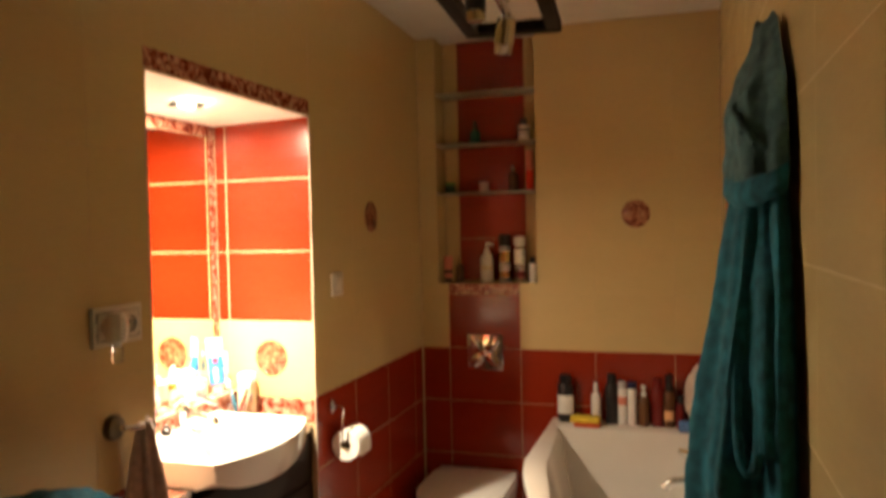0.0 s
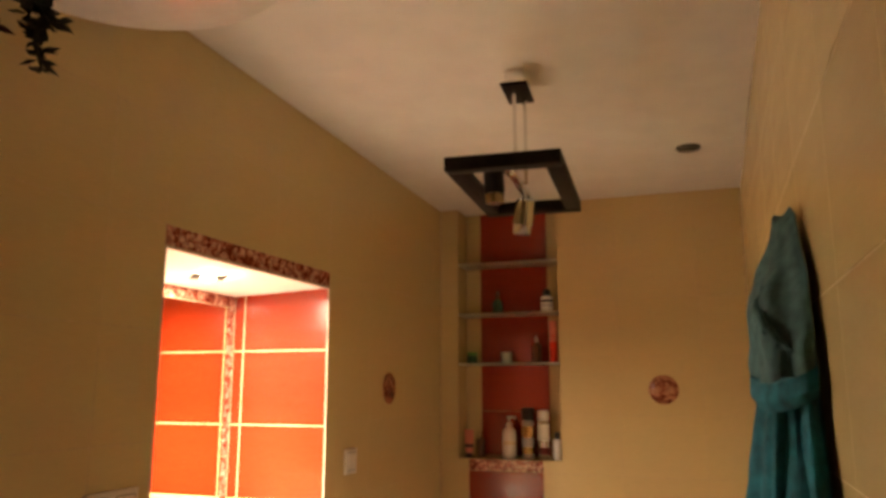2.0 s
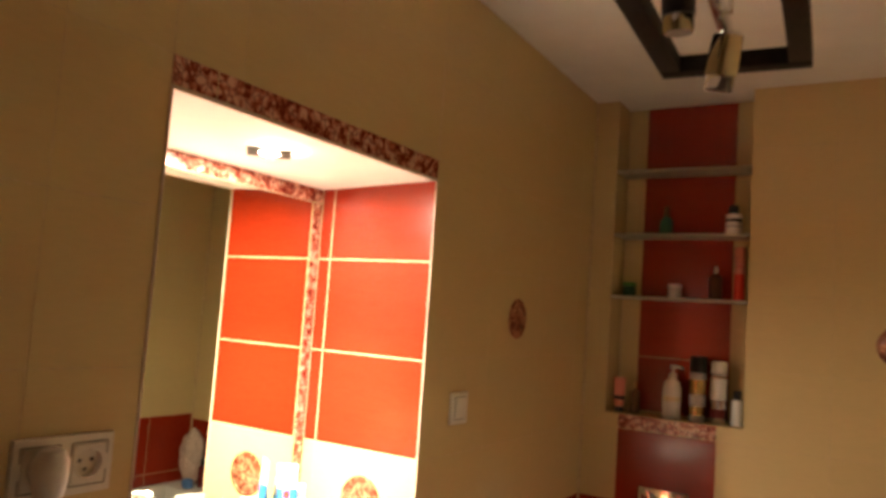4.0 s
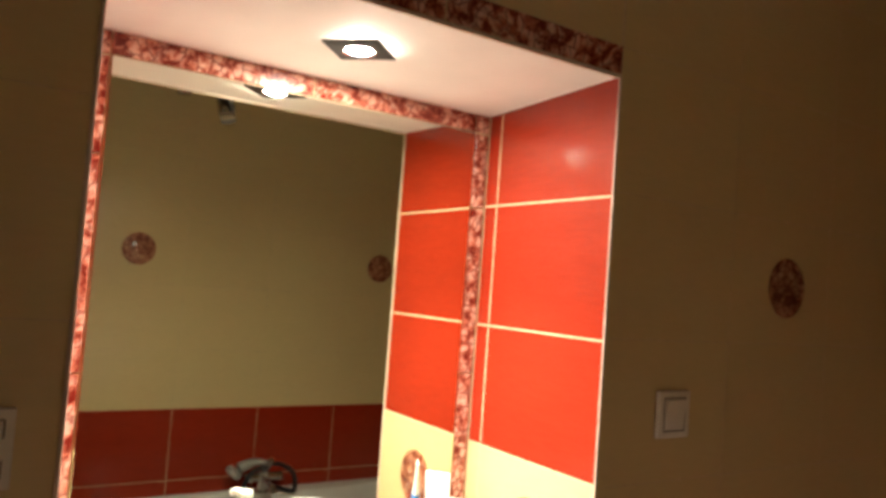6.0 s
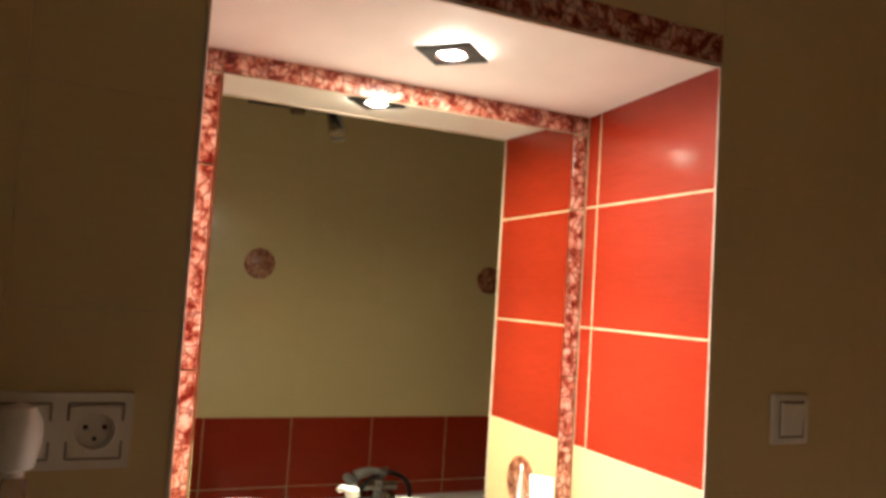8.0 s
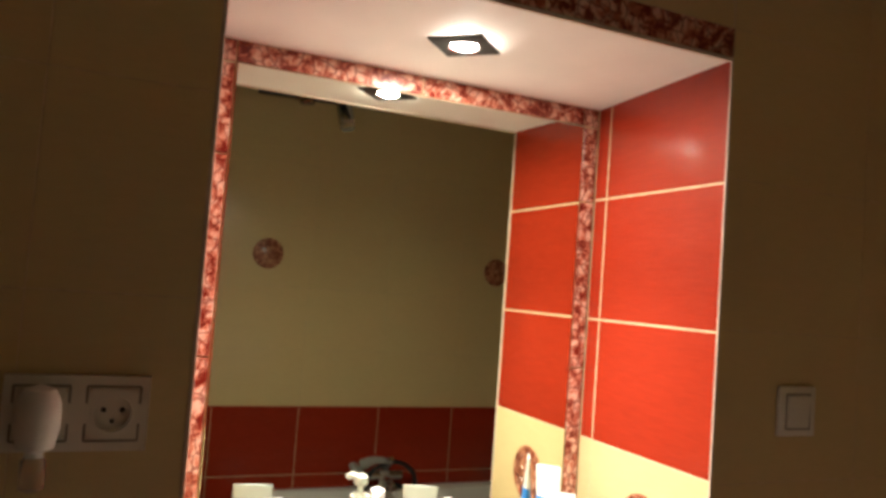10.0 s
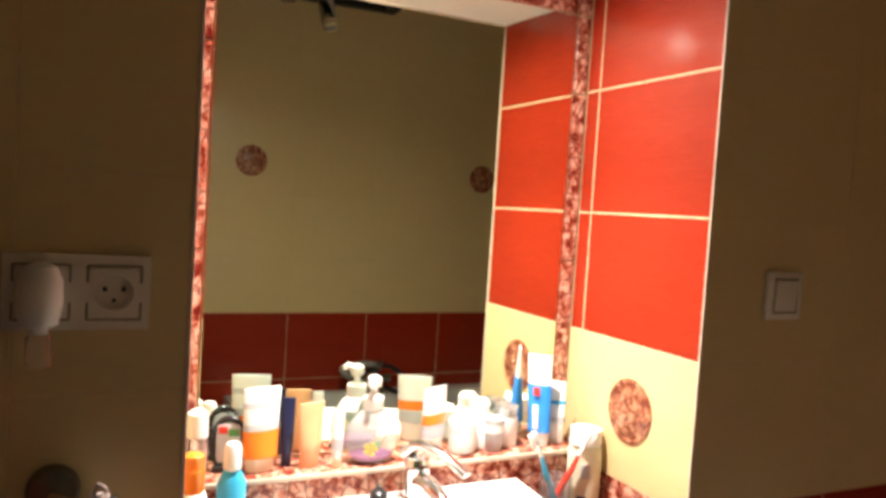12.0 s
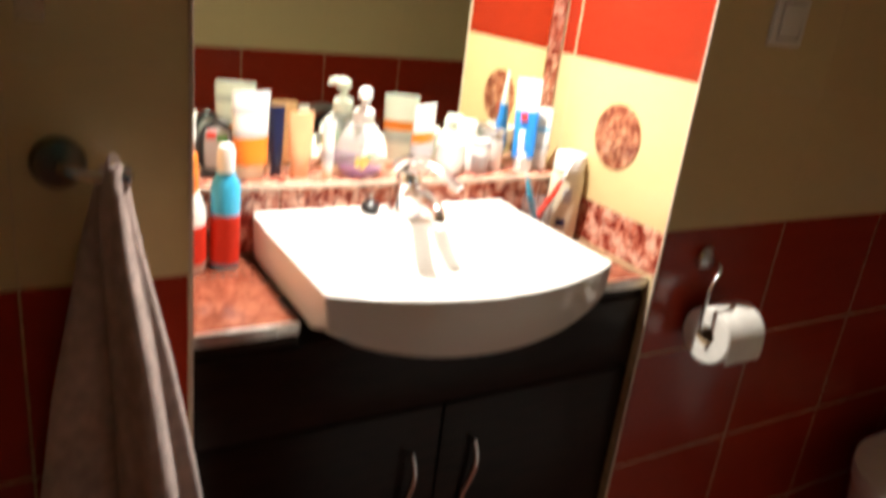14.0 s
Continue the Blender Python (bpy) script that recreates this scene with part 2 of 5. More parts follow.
def lathe(profile, seg=24, sx=1.0, sy=1.0, power=2.0):
    """A turned body from (radius, height) pairs; power above 2 squares the plan."""
    bm = bmesh.new()
    rings = []
    for r, z in profile:
        ring = []
        for i in range(seg):
            a = 2 * math.pi * i / seg
            c, s = math.cos(a), math.sin(a)
            k = (abs(c) ** power + abs(s) ** power) ** (-1 / power)
            ring.append(bm.verts.new((r * c * k * sx, r * s * k * sy, z)))
        rings.append(ring)
    for a, b in zip(rings, rings[1:]):
        for i in range(seg):
            j = (i + 1) % seg
            bm.faces.new((a[i], a[j], b[j], b[i]))
    bm.faces.new(rings[0][::-1])
    bm.faces.new(rings[-1])
    return bm


def tube(points, radius, seg=10, bm=None):
    """A round bar along points; radius may be a list."""
    bm = bm or bmesh.new()
    pts = [Vector(p) for p in points]
    rad = radius if isinstance(radius, (list, tuple)) else [radius] * len(pts)
    rings = []
    up = Vector((0.13, 0.21, 0.97))
    for i, p in enumerate(pts):
        d = (pts[min(i + 1, len(pts) - 1)] - pts[max(i - 1, 0)]).normalized()
        u = d.cross(up)
        if u.length < 0.05:
            u = d.cross(Vector((1, 0, 0)))
        u.normalize()
        v = d.cross(u)
        rings.append([bm.verts.new(p + (u * math.cos(2 * math.pi * k / seg) + v * math.sin(2 * math.pi * k / seg)) * rad[i]) for k in range(seg)])
    for a, b in zip(rings, rings[1:]):
        for k in range(seg):
            bm.faces.new((a[k], a[(k + 1) % seg], b[(k + 1) % seg], b[k]))
    bm.faces.new(rings[0])
    bm.faces.new(rings[-1][::-1])
    return bm


def curve_pts(ctrl, n=8):
    """Points of a smooth line through ctrl."""
    c = [Vector(p) for p in ctrl]
    c = [c[0] * 2 - c[1]] + c + [c[-1] * 2 - c[-2]]
    out = []
    for i in range(1, len(c) - 2):
        for k in range(n):
            t = k / n
            a, b, d, e = c[i - 1], c[i], c[i + 1], c[i + 2]
            out.append(0.5 * (2 * b + (d - a) * t + (2 * a - 5 * b + 4 * d - e) * t * t + (3 * b - a - 3 * d + e) * t ** 3))
    out.append(c[-2])
    return out


def prism(outline, z0, z1, bev=0.0, seg=3):
    """A slab over a plan outline."""
    bm = bmesh.new()
    lo = [bm.verts.new((x, y, z0)) for x, y in outline]
    hi = [bm.verts.new((x, y, z1)) for x, y in outline]
    n = len(outline)
    bm.faces.new(lo[::-1])
    top = bm.faces.new(hi)
    for i in range(n):
        bm.faces.new((lo[i], lo[(i + 1) % n], hi[(i + 1) % n], hi[i]))
    if bev:
        bmesh.ops.bevel(bm, geom=[e for e in top.edges], offset=bev, segments=seg, profile=0.5, affect="EDGES")
    return bm


def flat_tube(w, d, h, cap_h, crimp=0.004, seg=20, lean=0.0):
    """A squeeze tube that stands on its cap: round below, crimped flat above."""
    bm = bmesh.new()
    rings = []
    for i in range(9):
        t = i / 8
        z = cap_h + (h - cap_h) * t
        dx, dy = (d / 2) * (1 - t) + crimp / 2 * t, (w / 2) * (0.86 + 0.14 * t)
        if i == 0:
            dx, dy = dx * 0.8, dy * 0.8
        rings.append([bm.verts.new((dx * math.cos(2 * math.pi * k / seg) + lean * t, dy * math.sin(2 * math.pi * k / seg), z)) for k in range(seg)])
    for a, b in zip(rings, rings[1:]):
        for k in range(seg):
            bm.faces.new((a[k], a[(k + 1) % seg], b[(k + 1) % seg], b[k]))
    bm.faces.new(rings[0][::-1])
    bm.faces.new(rings[-1])
    return bm


# ---- tiles ----
TILE_MESH = {}


def tile_mesh(w, h, material, thick=0.006):
    key = (round(w, 3), round(h, 3), material.name)
    if key not in TILE_MESH:
        bm = bmesh.new()
        e = 0.0007
        a = [bm.verts.new((x, y, 0)) for x, y in ((0, 0), (w, 0), (w, h), (0, h))]
        b = [bm.verts.new((x, y, thick - e)) for x, y in ((0, 0), (w, 0), (w, h), (0, h))]
        c = [bm.verts.new((x, y, thick)) for x, y in ((e, e), (w - e, e), (w - e, h - e), (e, h - e))]
        for p, q in ((a, b), (b, c)):
            for i in range(4):
                bm.faces.new((p[i], p[(i + 1) % 4], q[(i + 1) % 4], q[i]))
        bm.faces.new(c)
        me = mesh_of(bm, "tile")
        me.materials.append(material)
        TILE_MESH[key] = me
    return TILE_MESH[key]


def cut(rect, hole):
    """What is left of a rectangle round a hole."""
    x0, x1, y0, y1 = rect
    a0, a1, b0, b1 = hole
    if a0 >= x1 or a1 <= x0 or b0 >= y1 or b1 <= y0:
        return [rect]
    out = []
    if a0 > x0:
        out.append((x0, a0, y0, y1))
    if a1 < x1:
        out.append((a1, x1, y0, y1))
    m0, m1 = max(x0, a0), min(x1, a1)
    if b0 > y0:
        out.append((m0, m1, y0, b0))
    if b1 < y1:
        out.append((m0, m1, b1, y1))
    return out


def lay(wall, base, us, vs, choose, holes=(), joint=0.0017):
    """Tiles on a wall: base maps (u, v, out) to the world; us, vs: joint lines; choose(u, v): the material."""
    for u0, u1 in zip(us, us[1:]):
        for v0, v1 in zip(vs, vs[1:]):
            rects = [(u0, u1, v0, v1)]
            for h in holes:
                rects = [q for r in rects for q in cut(r, h)]
            for a, b, c, d in rects:
                m = choose((a + b) / 2, (c + d) / 2)
                gap = joint if m is not M_CREAM else joint * 0.6
                w, h = b - a - gap, d - c - gap
                if w < 0.006 or h < 0.006 or m is None:
                    continue
                ob = new("tile", tile_mesh(w, h, m))
                ob.matrix_basis = base @ Matrix.Translation((a + gap / 2, c + gap / 2, random.uniform(-0.0002, 0.0002) if m is M_RED else 0.0))
                ob.parent = wall


def frange(a, b, step, anchor):
    """Joint lines from a to b with the pitch, one of them at anchor."""
    k = math.ceil((a - anchor) / step - 1e-6)
    out = [a]
    while anchor + k * step < b - 1e-6:
        v = anchor + k * step
        if v - a > 0.012:
            out.append(v)
        k += 1
    if b - out[-1] < 0.012 and len(out) > 1:
        out.pop()
    return out + [b]


DADO = 1.006
ZROWS = frange(0.0, CE, ROW, DADO)


def medallion(wall, m):
    bm = lathe([(0.0595, 0.0), (0.0595, 0.002), (0.057, 0.0035), (0.052, 0.0035), (0.0505, 0.0022), (0.048, 0.0022), (0.046, 0.0034), (0.001, 0.0036)], 40)
    for dx in (-0.006, 0.006):
        tube([(dx, -0.045, 0.0036), (dx, 0.045, 0.0036)], 0.0016, 6, bm)
    for s in (-1, 1):
        for k in range(3):
            c, r = Vector((s * 0.026, -0.026 + 0.026 * k, 0.0036)), 0.0125
            tube([c + Vector((math.cos(t) * r, math.sin(t) * r * 0.8, 0)) for t in [j * 0.55 for j in range(9)]], 0.0015, 5, bm)
    part("medallion", bm, M_MEDAL, wall, "round brown relief medallion tile", at=m)


# ---- structure ----
def slabs(name, boxes, material, label, category):
    bm = bmesh.new()
    for b in boxes:
        box(*b, bm=bm)
    ob = new(name, mesh_of(bm, name))
    ob.data.materials.append(material)
    return tagged(ob, label, category, kind="structure")


SX0, SX1, SZ, SD = -0.817, -0.356, 1.302, 0.13          # shelf recess in the far wall
G = 0.0004
floor = slabs("floor", [(-1.5, RX + 0.12, BY - 0.12, FY + 0.3, -0.1, -0.004)], M_GROUT, "dark reddish brown tiled bathroom floor", "floor")
ceiling = slabs("ceiling", [(-1.5, RX + 0.12, BY - 0.12, FY + 0.3, CZ, CZ + 0.2)], M_PLASTER, "plain matt white painted bathroom ceiling", "ceiling")
wall_west = slabs("wall_west", [(-1.5, LX - G, BY - 0.12, N0 - G, 0, CE), (-1.5, LX - G, N1 + G, FY + 0.3, 0, CE),
                                (-1.5, LX - G, N0 - G, N1 + G, NF + 0.004, CE)], M_GROUT,
                  "cream tiled wall with dark red tiled dado and a lit washbasin alcove", "wall")
wall_alcove = slabs("wall_alcove", [(-1.5, NB - G, N0 - G, N1 + G, 0, NF + 0.004)], M_GROUT, "bright red and cream tiled alcove round the mirror", "wall")
soffit = slabs("ceiling_alcove", [(NB - G, LX - 0.004, N0 - G, N1 + G, NT, NT + 0.0035)], M_SOFFIT, "white painted soffit over the washbasin alcove", "ceiling")
for v in soffit.data.vertices:
    v.co.z += (NF - NT) if v.co.x > -1.1 else 0.0
wall_north = slabs("wall_north", [(LX - G, SX0 - G, FY + G, FY + 0.3, 0, CZ), (SX1 + G, RX + 0.12, FY + G, FY + 0.3, 0, CZ),
                                  (SX0 - G, SX1 + G, FY + G, FY + 0.3, 0, SZ - G), (SX0 - G, SX1 + G, FY + SD + G, FY + 0.3, SZ - G, CZ)],
                   M_GROUT, "cream tiled wall with dark red dado and a shelf recess", "wall")
wall_east = slabs("wall_east", [(RX + G, RX + 0.12, BY - 0.12, FY + G, 0, CE)], M_GROUT, "cream tiled wall with dark red dado behind the bath", "wall")
wall_south = slabs("wall_south", [(LX - G, RX + G, BY - 0.12, BY, 0, CE)], M_CREAM, "plain cream wall closing the bathroom", "wall")

for v in ceiling.data.vertices:
    v.co.z += RISE * (FY - v.co.y)

# decor border over the alcove
B_WEST = Matrix(((0, 0, 1, LX - 0.006), (1, 0, 0, 0), (0, 1, 0, 0), (0, 0, 0, 1)))
B_NORTH = Matrix(((1, 0, 0, 0), (0, 0, -1, FY + 0.006), (0, 1, 0, 0), (0, 0, 0, 1)))
B_EAST = Matrix(((0, 0, -1, RX + 0.006), (-1, 0, 0, 0), (0, 1, 0, 0), (0, 0, 0, 1)))


def plane(base, offset):
    """The same facing, moved along its outward axis."""
    return base @ Matrix.Translation((0, 0, offset))


def red_below(u, v):
    return M_RED if v < DADO else M_CREAM


# corner profiles round the alcove mouth
for name, b in (("trim", (LX - 0.002, LX + 0.0015, N1 - 0.0025, N1 + 0.002, 0.0, NF)), ("trim", (LX - 0.002, LX + 0.0015, N0 - 0.002, N0 + 0.0025, 0.0, NF)),
                ("trim", (LX - 0.005, LX + 0.0015, N0, N1, NF - 0.003, NF + 0.003))):
    bm = box(*b, bev=0.001, seg=2)
    t = new(name, mesh_of(bm, "trim"))
    t.data.materials.append(M_EDGE)
    tagged(t, "thin cream corner profile along the alcove edge", "trim", kind="structure")


# ---- mirror ----
MB, MT, ML, MR, BL = 1.036, 1.875, 1.613, 2.304, 0.020  # mirror edges, and the narrow outer strip
MC = (ML + MR) / 2
mirror = thing("mirror", pose(NB, MC, MB), "large frameless wall mirror set between red decor tiles", "mirror")
mw = (MR - ML) / 2
part("pane", box(0.001, 0.004, -mw + 0.002, mw - 0.002, 0, MT - MB, 0.0008), M_MIRROR, mirror, "silvered mirror pane", smooth=False)


# ---- washbasin alcove furniture ----
def vanity():
    e = thing("vanity_cabinet", pose(-0.918, (N0 + N1) / 2, 0), "glossy black vanity cabinet with chrome handles in the alcove", "cabinet")
    w = (N1 - N0) / 2 - 0.003
    part("body", box(-0.33, -0.02, -w, w, 0.08, 0.80, 0.002), M_BLACKWOOD, e)
    part("plinth", box(-0.3, -0.05, -w + 0.01, w - 0.01, 0.0, 0.079, 0.002), M_BLACKWOOD, e)
    for s in (-1, 1):
        y0, y1 = (-w, -0.0015) if s < 0 else (0.0015, w)
        d = part("door", box(-0.019, 0.0, y0, y1, 0.085, 0.735, 0.0025), M_BLACKWOOD, e)
        pts = [(0.014 + 0.006 * math.sin(i / 16 * math.pi * 2), s * 0.058 + 0.006 * math.sin(i / 16 * math.pi * 2), 0.665 - 0.17 * i / 16) for i in range(17)]
        bm = tube(pts, [0.0035 + 0.0022 * math.sin(i / 16 * math.pi) for i in range(17)], 10)
        for k in (1, 15):
            tube([(-0.001, pts[k][1], pts[k][2]), pts[k]], 0.003, 8, bm)
        part("handle", bm, M_CHROME, d, "wavy chrome bow handle")
    part("apron", box(-0.019, 0.0, -w, w, 0.739, 0.876, 0.0025), M_BLACKWOOD, e)
    return e


vanity()

CT = 0.913
worktop = thing("worktop", pose(-1.09, (N0 + N1) / 2, CT), "reddish brown marbled tile worktop with a bright edge strip", "worktop")
ym = (N0 + N1) / 2
for y0, y1, x0 in ((N0 + 0.002, 1.6955, -0.083), (2.1865, N1 - 0.002, -0.083)):
    part("tile", box(x0 + 0.0012, 0.168, y0 - ym, y1 - ym, -0.012, 0, 0.0012), M_COUNTER, worktop)
    part("board", box(-0.04, 0.166, y0 - ym, y1 - ym, -0.036, -0.0125, 0.001), M_BLACKWOOD, worktop)
    part("edge_strip", box(0.1685, 0.1745, y0 - ym, y1 - ym, -0.016, 0.002, 0.001), M_STEEL, worktop, "bright metal edge strip")


def arc_front(x_side, x_mid, y0, y1, n=24):
    """The bowed front edge in plan."""
    return [(x_side + (x_mid - x_side) * (1 - (2 * i / n - 1) ** 2), y0 + (y1 - y0) * i / n) for i in range(n + 1)]


def basin():
    """Semi-recessed basin: square back, bowed front with a curved apron."""
    e = thing("washbasin", pose(0, 0, CT), "white ceramic semi-recessed washbasin with a bowed front", "washbasin")
    y0, y1, xb, xs, xm, top = 1.703, 2.180, -1.1725, -0.852, -0.788, 0.070
    n = 28
    front = arc_front(xs, xm, y0, y1, n)
    bm = bmesh.new()
    back = [(xb, y0 + (y1 - y0) * i / n) for i in range(n + 1)]
    # rim grid from the back edge to the bowed front, with a scooped bowl
    rows = []
    for k in range(31):
        t = k / 30
        row = []
        for i in range(n + 1):
            x = back[i][0] * (1 - t) + front[i][0] * t
            y = back[i][1]
            u, v = (i / n - 0.5) * 2, (t - 0.60) / 0.345
            q = (abs(u / 0.885) ** 3.2 + abs(v) ** 2.6) ** (1 / 2.9)
            z = top
            if q < 1:
                z = top - 0.118 * (1 - q ** 2.6) ** 0.75 - 0.004 * (1 - q)
            if t < 0.24:
                z = top + 0.004 * (1 - t / 0.24)
            row.append(bm.verts.new((x, y, z)))
        rows.append(row)
    for a, b in zip(rows, rows[1:]):
        for i in range(n):
            bm.faces.new((a[i], a[i + 1], b[i + 1], b[i]))
    # skirt: side walls and apron
    loop = [rows[k][0] for k in range(31)] + rows[30][1:] + [rows[k][n] for k in range(29, -1, -1)] + rows[0][n - 1:0:-1]
    m = len(loop)
    drop = []
    for v in loop:
        u = (v.co.y - (y0 + y1) / 2) / ((y1 - y0) / 2)
        bow = max(0.0, (v.co.x - xs) / (xm - xs))
        lift = 0.026 * min(1.0, max(0.0, (v.co.x + 0.905) / 0.06))
        low = -0.004 + lift - 0.052 * bow ** 0.6
        pull = 0.02 * bow
        drop.append(((v.co.x - pull, v.co.y - u * 0.004, low)))
    mids = [[bm.verts.new((v.co.x + (d[0] - v.co.x) * f ** 2, v.co.y + (d[1] - v.co.y) * f, v.co.z + (d[2] - v.co.z) * f)) for v, d in zip(loop, drop)] for f in (0.08, 0.4, 0.75, 1.0)]
    prev = loop
    for ring in mids:
        for i in range(m):
            j = (i + 1) % m
            bm.faces.new((prev[i], prev[j], ring[j], ring[i]))
        prev = ring
    bm.faces.new(prev)
    ob = part("bowl", bm, M_CERAMIC, e)
    bv = ob.modifiers.new("round", "BEVEL")
    bv.width, bv.segments, bv.limit_method, bv.angle_limit = 0.005, 3, "ANGLE", radians(50)
    part("drain", lathe([(0.021, 0), (0.021, 0.003), (0.017, 0.005), (0.004, 0.004)], 24), M_CHROME, e, at=pose(-0.985, 1.945, top - 0.121))
    part("overflow", lathe([(0.010, 0), (0.010, 0.003), (0.006, 0.003)], 18), M_CHROME, e, at=pose(-1.088, 1.945, top - 0.028, 0, 62, 0))
    return e


basin()


def basin_tap():
    e = thing("basin_mixer_tap", pose(-1.128, 1.955, CT + 0.074), "chrome single-lever mixer tap on the washbasin", "tap")
    part("body", lathe([(0.027, 0), (0.027, 0.006), (0.0225, 0.01), (0.0215, 0.05), (0.0225, 0.064), (0.019, 0.072), (0.01, 0.075)], 24), M_CHROME, e)
    sp = curve_pts([(0.0, 0, 0.034), (0.05, 0, 0.041), (0.095, 0, 0.034), (0.112, 0, 0.022)], 6)
    part("spout", tube(sp, [0.0165 - 0.0045 * i / len(sp) for i in range(len(sp))], 14), M_CHROME, e)
    part("aerator", lathe([(0.0105, -0.008), (0.0105, 0.004)], 16), M_CHROME, e, at=pose(0.112, 0, 0.018))
    lv = curve_pts([(-0.020, -0.012, 0.076), (0.004, 0.002, 0.094), (0.042, 0.024, 0.088), (0.086, 0.048, 0.066)], 6)
    bm = tube(lv, [0.016 - 0.006 * i / len(lv) for i in range(len(lv))], 16)
    for v in bm.verts:
        k = min(range(len(lv)), key=lambda q: (lv[q] - v.co).length)
        v.co.z = lv[k].z + (v.co.z - lv[k].z) * 0.55
    part("lever", bm, M_CHROME, e, "broad flat chrome lever")
    return e


basin_tap()

# tiled ledge under the mirror
LZ, LF = 1.03, -1.173
ledge = thing("ledge", pose(0, 0, 0), "shallow decor-tiled ledge below the mirror", "ledge")
part("front_core", box(NB, LF - 0.006, N0 + 0.001, N1 - 0.001, CT, LZ - 0.006, 0.001), M_GROUT, ledge)
for i in range(4):
    a = N0 + 0.002 + i * (N1 - N0 - 0.004) / 4
    b = a + (N1 - N0 - 0.004) / 4
    part("front_tile", box(LF - 0.0055, LF, a + 0.001, b - 0.001, CT + 0.002, LZ - 0.0075, 0.001), M_DECOR, ledge)
    part("top_tile", box(NB + 0.001, LF - 0.002, a + 0.001, b - 0.001, LZ - 0.0055, LZ, 0.001), M_DECOR, ledge)
part("nosing", box(LF - 0.0015, LF + 0.004, N0 + 0.002, N1 - 0.002, LZ - 0.007, LZ + 0.001, 0.001), M_EDGE, ledge, "light plastic nosing strip")


# recessed spot in the soffit
def spot():
    e = thing("recessed_spotlight", pose(SPOT[0], SPOT[1], SZP, 0, 0, 45), "lit recessed halogen spotlight with a square dark bezel", "spotlight")
    bm = bmesh.new()
    s, r, n = 0.046, 0.0265, 32
    outer, inner, top_in = [], [], []
    for i in range(n):
        a = 2 * math.pi * i / n
        c, d = math.cos(a), math.sin(a)
        k = s / max(abs(c), abs(d))
        outer.append(bm.verts.new((c * k, d * k, -0.004)))
        inner.append(bm.verts.new((c * r, d * r, -0.0068)))
        top_in.append(bm.verts.new((c * k, d * k, -0.0005)))
    for i in range(n):
        j = (i + 1) % n
        bm.faces.new((outer[i], outer[j], inner[j], inner[i]))
        bm.faces.new((outer[i], outer[j], top_in[j], top_in[i]))
    part("bezel", bm, M_DARK, e, "dark square bezel", smooth=False)
    bm = bmesh.new()
    a = [bm.verts.new((math.cos(t) * 0.0265, math.sin(t) * 0.0265, -0.0069)) for t in [2 * math.pi * i / 32 for i in range(32)]]
    b = [bm.verts.new((math.cos(t) * 0.0225, math.sin(t) * 0.0225, -0.0028)) for t in [2 * math.pi * i / 32 for i in range(32)]]
    for i in range(32):
        bm.faces.new((a[i], a[(i + 1) % 32], b[(i + 1) % 32], b[i]))
    part("ring", bm, M_CHROME, e, "chrome ring")
    part("bulb", lathe([(0.0205, -0.002), (0.019, -0.0042), (0.015, -0.0056), (0.008, -0.0062), (0.001, -0.0063)], 28), M_LAMP, e, "glowing bulb face")
    return e


spot()


# ---- bath ----
BZ = 0.708


def bath():
    e = thing("bathtub", pose(0, 0, 0), "white acrylic asymmetric bathtub with a slanted front, along the wall", "bathtub")
    x1, yf, yn = RX - 0.001, FY - 0.001, 1.955
    out = [(x1, yn), (x1, yf), (-0.290, yf), (-0.290, 2.80), (-0.268, 2.66), (-0.09, 2.02), (-0.05, 1.965), (0.0, yn)]
    n = len(out)
    fine = []
    for i in range(n):
        a, b = Vector(out[i]), Vector(out[(i + 1) % n])
        k = max(2, int((b - a).length / 0.06))
        fine += [a.lerp(b, j / k) for j in range(k)]
    c = Vector((0.09, 2.78))

    def shrink(p, d, f):
        v = p - c
        q = c + v * f
        return q - v.normalized() * d if v.length else q
    bm = bmesh.new()
    levels = [(0.0, 1.0, 0.02, 0.0), (0.0, 1.0, BZ - 0.035, 0.0), (-0.012, 1.0, BZ - 0.034, 0), (-0.012, 1.0, BZ - 0.004, 0), (-0.008, 1.0, BZ, 0), (0.05, 0.99, BZ, 0), (0.064, 0.985, BZ - 0.006, 0),
              (0.075, 0.97, BZ - 0.04, 0), (0.10, 0.93, BZ - 0.2, 0), (0.13, 0.88, BZ - 0.36, 0), (0.19, 0.80, BZ - 0.42, 0), (0.3, 0.45, BZ - 0.435, 0)]
    rings = []
    for d, f, z, _ in levels:
        ring = []
        for p in fine:
            q = shrink(p, d, f)
            if z > 0.3 and d > 0.02 and q.y > FY - 0.14:
                q.y = FY - 0.14 - (d - 0.05) * 0.6
            q.x, q.y = min(q.x, x1), min(q.y, yf)
            ring.append(bm.verts.new((q.x, q.y, z)))
        rings.append(ring)
    m = len(fine)
    for a, b in zip(rings, rings[1:]):
        for i in range(m):
            bm.faces.new((a[i], a[(i + 1) % m], b[(i + 1) % m], b[i]))
    bm.faces.new(rings[-1])
    bm.faces.new(rings[0][::-1])
    part("tub", bm, M_ACRYLIC, e)
    part("waste", lathe([(0.03, 0), (0.03, 0.004), (0.02, 0.006)], 22), M_CHROME, e, at=pose(0.1, 3.0, BZ - 0.436))
    return e


bath()


